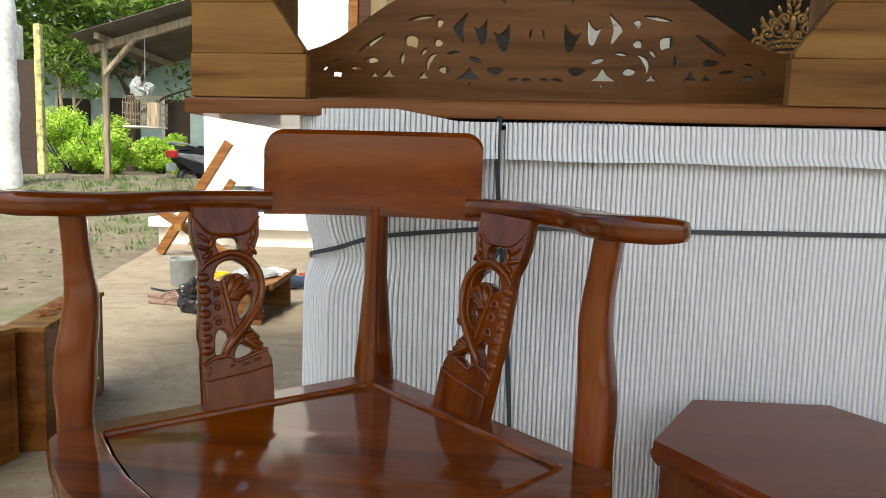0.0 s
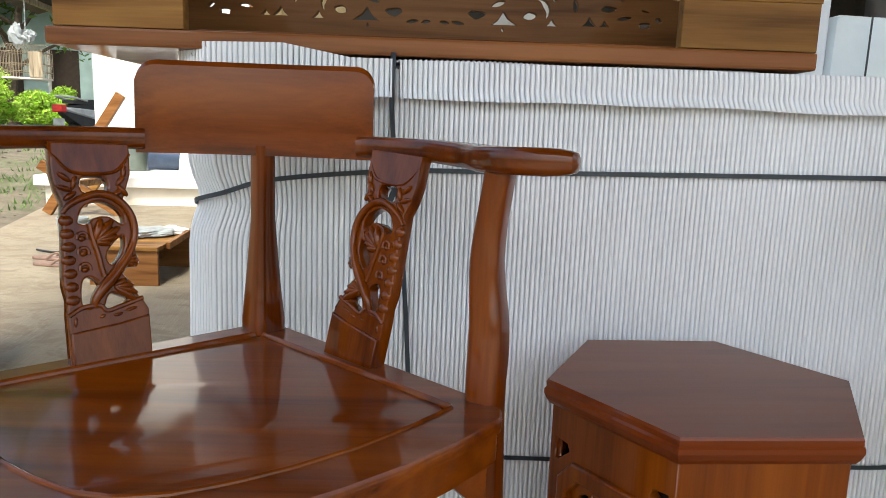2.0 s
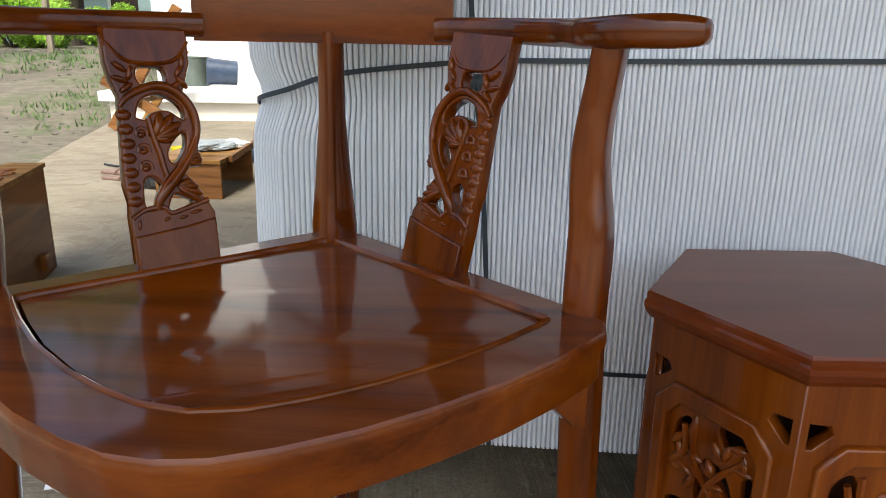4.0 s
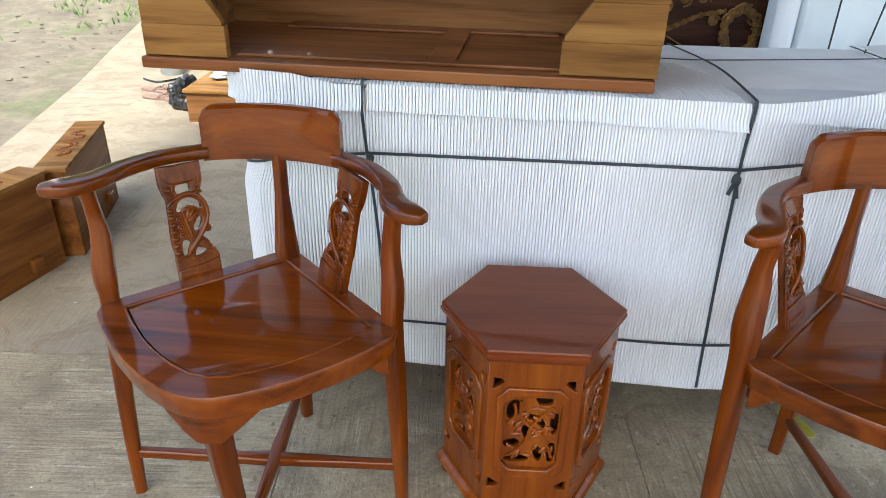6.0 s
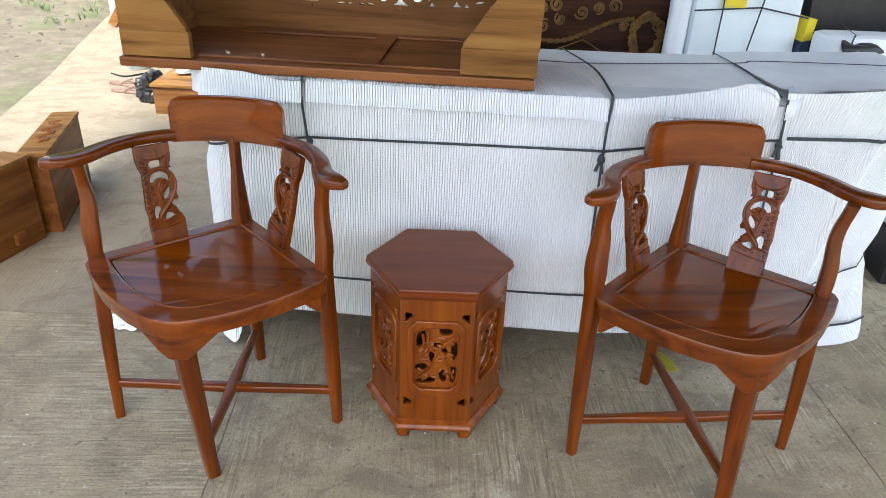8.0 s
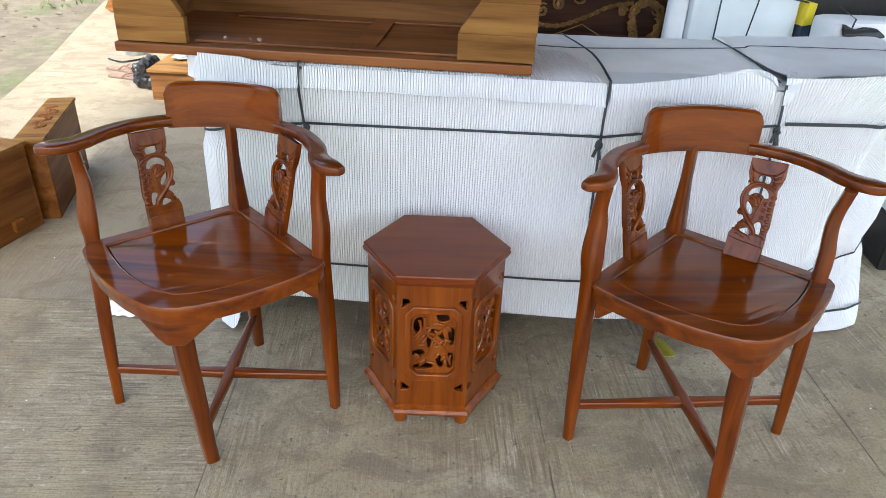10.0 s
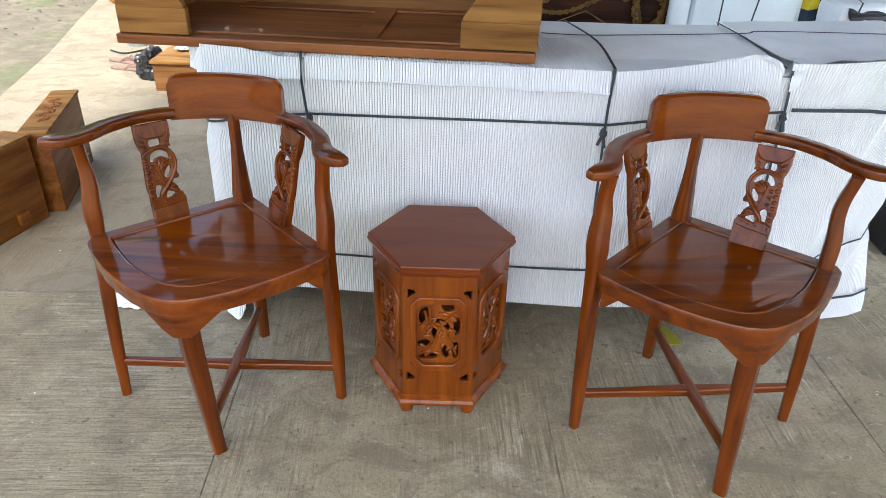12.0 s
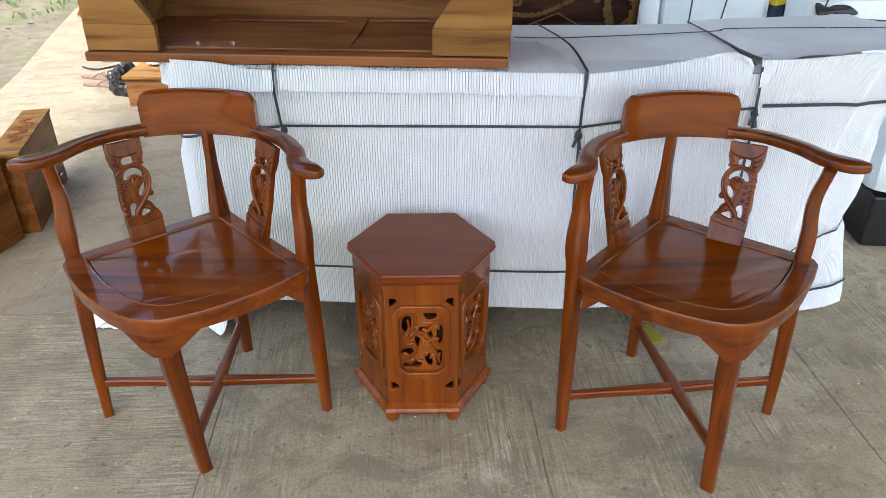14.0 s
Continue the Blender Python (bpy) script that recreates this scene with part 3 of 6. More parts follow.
        smooth_pts = spline([(p[0], p[1], p[2]) for p in pts], 3)
        sizes = spline([(p[3], p[4], 0) for p in pts], 3)
        bm = hull(bmesh.new(), leg_rings([(p.x, p.y, p.z, w.x, w.y, -s * 0.5) for p, w in zip(smooth_pts, sizes)], 0.55))
        part("side_leg", bm, VARNISH_UP, ob, "side leg running up into a curved arm post", True)
        for a in (0.0, 1.0):
            bm = bmesh.new()
            tri = [(0.0, 0.0), (0.058, 0.0), (0.042, -0.012), (0.012, -0.042), (0.0, -0.046)]
            bm = fretted([tri], 0.016, 0.0015)
            turn = -s * 53 if a == 0 else -s * 134
            bmesh.ops.transform(bm, matrix=pose(0.012 if a == 0 else -0.01, s * (0.262 if a == 0 else 0.252), 0.4175, 0, 0, turn) @ pose(0, 0, 0, 90, 0, 0), verts=bm.verts)
            part("corner_bracket", bm, VARNISH, ob)
    bx = feet[3][0]
    back = [(bx, 0.0, 0.013), (bx + 0.002, 0.06, 0.0145), (0.4 * bx - 0.149, 0.25, 0.019), (-0.245, 0.45, 0.022), (-0.243, 0.475, 0.022), (-0.243, 0.52, 0.018), (-0.245, 0.60, 0.0125), (-0.246, 0.69, 0.012)]
    bm = hull(bmesh.new(), leg_rings([(x, 0, z, w, w, 0.785) for x, z, w in back], 0.5))
    part("back_leg", bm, VARNISH_UP, ob, "back leg tapering up to the crest rail", True)
    # crossed stretchers
    for name, a, b in (("stretcher", tuple(0.82 * p + 0.18 * q for p, q in zip(feet[2], (-0.028, -0.279))), tuple(0.82 * p + 0.18 * q for p, q in zip(feet[1], (-0.028, 0.266)))), ("stretcher", (feet[3][0] + 0.004, 0.0), (fx, fy))):
        bm = bmesh.new()
        d = [(a[0] + (b[0] - a[0]) * t, a[1] + (b[1] - a[1]) * t) for t in (0, 0.2, 0.4, 0.5, 0.6, 0.8, 1)]
        sweep(bm, [(x, y, 0.102 + (0.0 if abs(a[0]) < 0.1 else 0.002)) for x, y in d], [(w, 0.022) for w in (0.018, 0.020, 0.026, 0.030, 0.026, 0.020, 0.018)], corner=0.3)
        part(name, bm, VARNISH_SIDE if abs(a[0]) < 0.1 else VARNISH, ob, "", True)
    # arm rail in one sweep, and the crest standing on it
    for s in (1, -1):
        bm = bmesh.new()
        path = spline([(x, s * y, z + (0.004 if s < 0 else 0.0) * max(0.0, 1 + 4 * x)) for x, y, z in (RAIL if s > 0 else RAIL[:-1] + [(-0.2185, 0.131, 0.694)])], 4)
        k = len(path)
        lead = (path[0] - path[1]).normalized()
        size = [(0.026 + 0.022 * min(1, i / 3.0) - 0.014 * max(0, min(1, (i - 5) / 12)), 0.0205 + 0.004 * min(1, i / 2)) for i in range(k)]
        path, size = [path[0] + lead * 0.0075, path[0] + lead * 0.005] + path, [(0.013, 0.010), (0.022, 0.0175)] + size
        sweep(bm, path, size, corner=0.30)
        part("arm", bm, VARNISH_SIDE, ob, "curved arm with a scrolled end", True)
    bm = bmesh.new()
    arc = [(-0.248 + 1.6 * v * v, v) for v in [0.137 * math.sin(math.pi / 2 * (i / 20 - 1)) for i in range(41)]]
    rings = []
    for i, (x, v) in enumerate(arc):
        top = 0.787 - 0.10 * v * v * 4 * 0.25 - (0.022 - math.sqrt(0.022 ** 2 - max(0.0, 0.0218 - (0.137 - abs(v))) ** 2))
        ring = []
        for w, z in ((-0.0132, 0.6785), (0.0132, 0.6785), (0.0135, 0.71), (0.0118, top - 0.006), (0.006, top), (-0.006, top), (-0.0118, top - 0.006), (-0.0135, 0.71)):
            ring.append((x + w, v, z))
        rings.append(ring)
    hull(bm, rings)
    bmesh.ops.recalc_face_normals(bm, faces=bm.faces)
    part("crest", bm, VARNISH_SIDE, ob, "raised back board with rounded corners", True)
    # carved splats, each leaning outward from its foot to the arm
    for s, (bx, by, tx, ty) in zip((1, -1), splats):
        foot_at, top_at = Vector((bx, by, 0.4605)), Vector((tx, ty, 0.690))
        up = (top_at - foot_at).normalized()
        along = Vector((0.69, 0.724 * s, 0)) * s
        along = (along - up * along.dot(up)).normalized()
        face = along.cross(up)
        turn = Matrix((along, up, face)).transposed().to_4x4()
        bm = splat_mesh(s > 0)
        bmesh.ops.transform(bm, matrix=Matrix.Translation(foot_at) @ turn, verts=bm.verts)
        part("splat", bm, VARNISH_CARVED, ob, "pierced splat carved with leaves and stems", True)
    return ob


chair(pose(-0.021, 0.668, 0, 0, 0, -95.9), "glossy red-brown carved teak corner chair beside crates", ((0.182, 0.029), (-0.034, 0.279), (0.014, -0.281), (-0.272, 0.0)), ((0.0, 0.0), (0.0, 0.0)), ((-0.137, 0.127, -0.163, 0.173), (-0.114, -0.134, -0.155, -0.168)))
chair(pose(1.1355, 0.5867, 0, 0, 0, -87.8), "glossy red-brown carved teak corner chair beside wrapped bundle", ((0.230, 0.013), (0.004, 0.2725), (0.010, -0.278), (-0.264, 0.0)), ((0.026, -0.016), (0.014, 0.0)), ((-0.108, 0.114, -0.186, 0.168), (-0.124, -0.143, -0.184, -0.174)))

# ---- hexagonal stool ----
def hexagon(r, turn=0.0):
    return [(r * math.cos(radians(60 * i) + turn), r * math.sin(radians(60 * i) + turn)) for i in range(6)]


PANEL_HOLES = [
    [(-0.028, 0.034), (-0.018, 0.040), (-0.014, 0.028), (-0.020, 0.016), (-0.029, 0.018)],
    [(0.004, 0.044), (0.020, 0.044), (0.022, 0.036), (0.008, 0.034)],
    [(0.022, 0.020), (0.030, 0.024), (0.031, 0.004), (0.025, -0.002)],
    [(-0.004, 0.022), (0.010, 0.020), (0.018, 0.006), (0.012, 0.006), (0.004, 0.014), (-0.004, 0.016)],
    [(-0.010, 0.006), (-0.003, 0.008), (-0.002, -0.006), (-0.008, -0.006)],
    [(-0.030, -0.014), (-0.018, -0.010), (-0.012, -0.016), (-0.020, -0.022), (-0.030, -0.020)],
    [(0.004, -0.022), (0.012, -0.020), (0.016, -0.036), (0.009, -0.038)],
    [(0.023, -0.016), (0.030, -0.016), (0.029, -0.038), (0.022, -0.036)],
    [(-0.028, -0.036), (-0.004, -0.032), (-0.002, -0.040), (-0.026, -0.042)],
]


def stool(m):
    ob = thing("hexagonal_stool", m, "hexagonal carved teak stool between the two chairs", "stool")
    bm = bmesh.new()
    hull(bm, [[(x, y, z) for x, y in hexagon(r)] for r, z in ((0.168, 0.408), (0.176, 0.409), (0.180, 0.414), (0.1835, 0.421), (0.1835, 0.426), (0.181, 0.4285), (0.1815, 0.434), (0.180, 0.437))])
    part("top", bm, STOOL_TOP, ob, "smooth red-brown hexagonal top")
    bm = bmesh.new()
    hull(bm, [[(x, y, z) for x, y in hexagon(r)] for r, z in ((0.176, 0.030), (0.187, 0.034), (0.188, 0.041), (0.183, 0.048), (0.175, 0.054), (0.174, 0.060), (0.155, 0.060))])
    part("plinth", bm, STOOL, ob)
    # near-black filling stands in for the shade inside the hollow stool
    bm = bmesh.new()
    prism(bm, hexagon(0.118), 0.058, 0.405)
    part("core", bm, DARK_CARVED, ob, "dark filling in place of the shade behind the carving")
    r = 0.172
    w = r / 2
    apothem = r * math.cos(radians(30))
    for i in range(6):
        turn = 60 * i + 30
        place = pose(0, 0, 0, 0, 0, turn) @ pose(apothem, 0, 0.234, 90, 0, 90)
        outer = [(-w, -0.176), (w, -0.176), (w, 0.176), (-w, 0.176)]
        corner = [[(sx * 0.078, sy * 0.134), (sx * 0.060, sy * 0.132), (sx * 0.056, sy * 0.124), (sx * 0.073, sy * 0.110), (sx * 0.078, sy * 0.110)] for sx in (-1, 1) for sy in (-1, 1)]
        window = [(-0.0535, -0.070), (-0.037, -0.088), (0.037, -0.088), (0.0535, -0.070), (0.0535, 0.070), (0.037, 0.088), (-0.037, 0.088), (-0.0535, 0.070)]
        bm = fretted([outer, [(x, y + 0.012) for x, y in window]] + [[(x, y + 0.004) for x, y in c] for c in corner], 0.014, 0.0012)
        bmesh.ops.transform(bm, matrix=place @ pose(0, 0, -0.007), verts=bm.verts)
        side = part("side", bm, STOOL, ob)
        k = [(x * 1.28, y * 1.22) for x, y in window]
        bm = fretted([[(x, y + 0.012) for x, y in k], [(x, y + 0.012) for x, y in window]], 0.010, 0.003)
        bmesh.ops.transform(bm, matrix=place @ pose(0, 0, 0.001), verts=bm.verts)
        part("window_frame", bm, STOOL, side, "raised eight-sided moulding")
        holes = [[(x * 1.62, y * 1.86 + 0.012) for x, y in round_loop(h, 3)] for h in PANEL_HOLES]
        bm = fretted([[(x * 1.02, y * 1.01 + 0.012) for x, y in window]] + holes, 0.010, 0.0015)
        rnd = random.Random(i)
        for j in range(26):
            x, y = rnd.uniform(-0.042, 0.042), rnd.uniform(-0.070, 0.070)
            blob(bm, (x, y + 0.012, 0.0045), (0.011, 0.005, 0.0055), rnd.uniform(0, 180), 8)
        for pts in (((-0.042, -0.06, 0.006), (-0.012, -0.03, 0.007), (0.004, 0.02, 0.007), (0.040, 0.062, 0.006)), ((0.044, -0.06, 0.006), (0.024, -0.01, 0.007), (-0.016, 0.03, 0.007), (-0.022, 0.074, 0.006)), ((-0.046, 0.02, 0.006), (-0.03, 0.04, 0.007), (-0.034, 0.066, 0.006))):
            tube(bm, spline([(x, y + 0.012, z) for x, y, z in pts], 4), 0.0035, 6)
        bmesh.ops.transform(bm, matrix=place @ pose(0, 0, -0.010), verts=bm.verts)
        part("carving", bm, STOOL, side, "pierced carving of leaves and stems", True)
    for i in range(6):
        x, y = hexagon(0.157)[i]
        bm = lathe(bmesh.new(), [(0.011, 0.0), (0.016, 0.003), (0.0185, 0.015), (0.015, 0.027), (0.015, 0.036)], 14, (x, y, 0))
        part("bun_foot", bm, STOOL, ob, "", True)


stool(pose(0.516, 0.761, 0, 0, 0, -2.4) @ Matrix.Diagonal((0.995, 0.995, 1.014, 1.0)))

# ---- wrapped bundles, straps and the open cabinet on them ----
def corrugated(bm, path, z_lo, z_hi, rows, pitch=0.0068, depth=0.0043, wobble=0.004, lean=0.0, seed=0.0):
    """A ribbed sheet that stands along a plan path; z_lo and z_hi are functions of the way along it."""
    pts = [Vector((x, y)) for x, y in path]
    runs = [0.0]
    for a, b in zip(pts, pts[1:]):
        runs.append(runs[-1] + (b - a).length)
    total = runs[-1]
    count = int(total / pitch) * 6
    cols = []
    for i in range(count + 1):
        s = total * i / count
        k = max(j for j in range(len(runs)) if runs[j] <= s + 1e-9)
        k = min(k, len(pts) - 2)
        f = (s - runs[k]) / (runs[k + 1] - runs[k])
        p = pts[k].lerp(pts[k + 1], f)
        d = (pts[k + 1] - pts[k]).normalized()
        out = Vector((d.y, -d.x))
        rib = depth * (0.62, 0.60, 0.42, -1.05, 0.42, 0.60)[i % 6]
        col = []
        for j in range(rows + 1):
            v = j / rows
            z = z_lo(s) + (z_hi(s) - z_lo(s)) * v
            w = wobble * noise.noise(Vector((s * 5 + seed, z * 5, seed))) + 0.2 * wobble * noise.noise(Vector((s * 13, z * 9, seed + 3)))
            q = p + out * (rib + w) + d * lean * (v - 0.5)
            col.append(bm.verts.new((q.x, q.y, z)))
        cols.append(col)
    for a, b in zip(cols, cols[1:]):
        for j in range(rows):
            bm.faces.new((a[j], b[j], b[j + 1], a[j + 1]))
    return total


def ribbon(bm, path, width, out, thick=0.0012):
    pts = [Vector(p) for p in path]
    o = [Vector(v).normalized() for v in (out if isinstance(out, list) else [out] * len(pts))]
    rings = []
    for i, p in enumerate(pts):
        t = (pts[min(i + 1, len(pts) - 1)] - pts[max(i - 1, 0)]).normalized()
        side = t.cross(o[i]).normalized()
        rings.append([p + side * width / 2, p + side * width / 2 + o[i] * thick, p - side * width / 2 + o[i] * thick, p - side * width / 2])
    return hull(bm, rings)


def main_bundle():
    ob = thing("wrapped_bundle", pose(0, 0, 0), "furniture bundle wrapped in white corrugated sheet with black straps", "bundle")
    face = [(-0.03, 1.42), (-0.100, 1.20), (-0.113, 1.06), (-0.098, 0.985), (-0.06, 0.945), (0.02, 0.928), (0.30, 0.924), (0.70, 0.924), (1.10, 0.926), (1.371, 0.932)]
    bm = bmesh.new()
    corrugated(bm, face, lambda s: 0.118 - 0.108 * math.exp(-((s - 0.45) / 0.08) ** 10), lambda s: 0.797, 40, seed=1.0, wobble=0.0018)
    for v in bm.verts:
        if v.co.x < 0.06:
            k = min(1.0, (0.06 - v.co.x) / 0.12)
            pinch = math.exp(-((v.co.z - 0.606) / 0.035) ** 2)
            v.co.x += k * (0.015 * pinch - 0.003 * math.sin((v.co.z - 0.15) * 5.2))
            v.co.y += k * 0.006 * pinch
    part("side_sheet", bm, WRAP, ob, "white corrugated sheet with vertical ribs", True)
    flaps = (([(-0.104, 1.20), (-0.119, 1.06), (-0.104, 0.978), (-0.064, 0.936), (0.02, 0.918), (0.163, 0.914)], 5.0, 0.0), ([(0.174, 0.914), (0.40, 0.912), (0.70, 0.913), (0.918, 0.914)], 9.0, 0.0), ([(0.930, 0.914), (1.10, 0.912), (1.26, 0.910), (1.33, 0.918), (1.35, 0.945)], 12.0, 0.042))
    for run, sd, rise in flaps:
        bm = bmesh.new()
        corrugated(bm, run, lambda s: 0.757 + 0.012 * (rise > 0) + 0.006 * noise.noise(Vector((s * 6, sd, 0))), lambda s: 0.808 + (0.016 * min(1.0, s / 0.2) * min(1.0, max(0.0, 0.46 - s) / 0.08) if sd == 5.0 else 0.0) + rise * min(1.0, s / 0.33) ** 1.5 * (1 - max(0.0, (s - 0.34) / 0.10) ** 2), 8, wobble=0.003, seed=sd)
        for v in bm.verts:
            k = max(0.0, (v.co.z - 0.785) / 0.03)
            v.co.y += (-0.010 if sd == 5.0 else 0.006 * min(k, 2.0) ** 2) - 0.011 * max(0.0, (0.772 - v.co.z) / 0.015)
        part("top_flap", bm, WRAP, ob, "folded-over upper edge of the sheet", True)
    # loose fold that rises towards the end of the bundle
    bm = bmesh.new()
    rows = []
    for j in range(9):
        t = j / 8
        rows.append([bm.verts.new((0.932 + 0.412 * i / 24, 0.920 + 0.012 * t + 0.10 * t * t + 0.012 * noise.noise(Vector((i * 0.3, t * 3, 1))), 0.808 + 0.042 * min(1.0, i / 19) ** 1.5 * (1 - max(0.0, (i - 19) / 5) ** 2) * (1 - t) ** 0.7 + 0.004 * (1 - t) * noise.noise(Vector((i * 0.5, t * 4, 7))))) for i in range(25)])
    for r0, r1 in zip(rows, rows[1:]):
        for i in range(24):
            bm.faces.new((r0[i], r0[i + 1], r1[i + 1], r1[i]))
    part("loose_fold", bm, WRAP, ob, "loose white fold of the sheet", True)
    # ribbed sheet turned over the front edge of the top
    bm = bmesh.new()
    cols = []
    for i in range(6 * 138 + 1):
        x = -0.085 + 0.0012 * i
        back = 0.062 + 0.03 * noise.noise(Vector((x * 3, 2, 0))) + 0.27 * max(0.0, min(1.0, (x - 0.66) / 0.06)) * (1 - 0.5 * max(0.0, (x - 0.86) / 0.05))
        y0 = 0.918 + (0.012 + 0.10 * max(0.0, -x - 0.03)) * (x < 0.0)
        col = []
        for j in range(8):
            t = j / 7
            puff = 0.004 * math.sin(math.pi * min(1.0, t * 1.6)) + 0.004 * noise.noise(Vector((x * 7, t * 2, 3)))
            col.append(bm.verts.new((x, y0 + back * t, 0.806 + 0.001 * t + puff + 0.0013 * (1.0, 0.6, 0.0, -0.9, 0.0, 0.6)[i % 6])))
        cols.append(col)
    for a, b in zip(cols, cols[1:]):
        for j in range(7):
            bm.faces.new((a[j], b[j], b[j + 1], a[j + 1]))
    part("turned_edge", bm, WRAP, ob, "white ribbed edge turned over the top", True)
    bm = bmesh.new()
    n, k = 60, 16
    grid = []
    for j in range(k + 1):
        row = []
        for i in range(n + 1):
            x = -0.055 + (1.385 + 0.055) * i / n
            y0 = 0.930 + (0.06 if x < -0.02 else 0.0)
            y = y0 + (1.455 - y0) * j / k
            z = 0.806 + 0.004 * noise.noise(Vector((x * 4, y * 4, 2))) - (0.006 if j == 0 else 0)
            row.append(bm.verts.new((x, y, z)))
        grid.append(row)
    for a, b in zip(grid, grid[1:]):
        for i in range(n):
            bm.faces.new((a[i], a[i + 1], b[i + 1], b[i]))
    part("top_sheet", bm, WRAP_TOP, ob, "smooth top of the wrapping, whitened for the light on it", True)
    bm = bmesh.new()
    box(bm, -0.03, 1.36, 0.965, 1.44, 0.15, 0.80)
    part("content", bm, WRAP, ob)
    bm = bmesh.new()
    box(bm, 0.0, 1.33, 1.15, 1.42, 0.0, 0.15)
    part("foot", bm, BLACK, ob, "dark base under the bundle")
    # straps
    def strap(path, out, width=0.0065):
        part("strap", ribbon(bmesh.new(), spline(path, 5), width, out), STRAP, ob, "flat black strap")
    F = (0, -1, 0)
    strap([(0.166, 1.02, 0.818), (0.166, 0.945, 0.819), (0.165, 0.918, 0.815), (0.164, 0.907, 0.80), (0.163, 0.903, 0.765), (0.167, 0.909, 0.70), (0.191, 0.918, 0.45), (0.208, 0.920, 0.12)], [(0, -0.05, 1)] * 6 + [(0, -0.4, 0.9)] * 4 + [(0, -0.8, 0.6)] * 3 + [F] * 23)
    strap([(0.924, 0.913, 0.815), (0.924, 0.912, 0.79), (0.922, 0.916, 0.68), (0.928, 0.919, 0.40), (0.938, 0.920, 0.125)], F)
    strap([(1.362, 0.925, 0.815), (1.368, 0.922, 0.70), (1.372, 0.924, 0.40), (1.376, 0.926, 0.10)], F)
    strap([(-0.103, 1.06, 0.590), (-0.090, 0.980, 0.604), (-0.048, 0.938, 0.619), (0.02, 0.920, 0.642), (0.166, 0.912, 0.660)], [(-1, -0.2, 0)] * 5 + [(-0.9, -0.5, 0)] * 5 + [(-0.5, -0.9, 0)] * 5 + [F] * 6)
    strap([(0.166, 0.914, 0.661), (0.40, 0.917, 0.664), (0.66, 0.917, 0.669), (0.92, 0.915, 0.674)], F)
    strap([(0.92, 0.915, 0.673), (1.10, 0.918, 0.692), (1.37, 0.922, 0.713)], F)
    strap([(0.202, 0.919, 0.243), (0.40, 0.918, 0.243), (0.70, 0.919, 0.242), (0.93, 0.918, 0.247), (1.37, 0.924, 0.262)], F, 0.006)
    U = (0, 0, 1)
    strap([(0.924, 0.914, 0.810), (0.930, 0.95, 0.812), (0.940, 1.20, 0.813), (0.898, 1.45, 0.811)], U)
    strap([(0.80, 1.26, 0.813), (0.952, 1.255, 0.814), (1.38, 1.31, 0.814), (1.47, 1.32, 0.820), (1.95, 1.31, 0.820)], U)
    strap([(1.36, 0.955, 0.812), (1.378, 1.20, 0.814), (1.372, 1.46, 0.812)], U)
    for x, y, z in ((0.176, 0.912, 0.648), (0.918, 0.912, 0.652), (1.366, 0.919, 0.700)):
        bm = bmesh.new()
        blob(bm, (x, y, z), (0.010, 0.005, 0.014), 0, 8, 0.5)
        ribbon(bm, [(x, y, z), (x - 0.012, y - 0.004, z - 0.03)], 0.008, F)
        ribbon(bm, [(x, y, z), (x + 0.006, y - 0.006, z - 0.036)], 0.008, F)
        part("strap_knot", bm, STRAP, ob, "twisted strap ends")
    # the front runs askew: it draws back towards the bundle's far end
    for piece in ob.children:
        for v in piece.data.vertices:
            x = v.co.x
            v.co.y += 0.115 * max(0.0, 0.92 - x) - 0.06 * max(0.0, min(1.0, (0.110 - v.co.z) / 0.10)) * (piece.name.startswith("side_sheet"))
            v.co.x -= 0.027 * max(0.0, min(1.0, (0.15 - x) / 0.25))


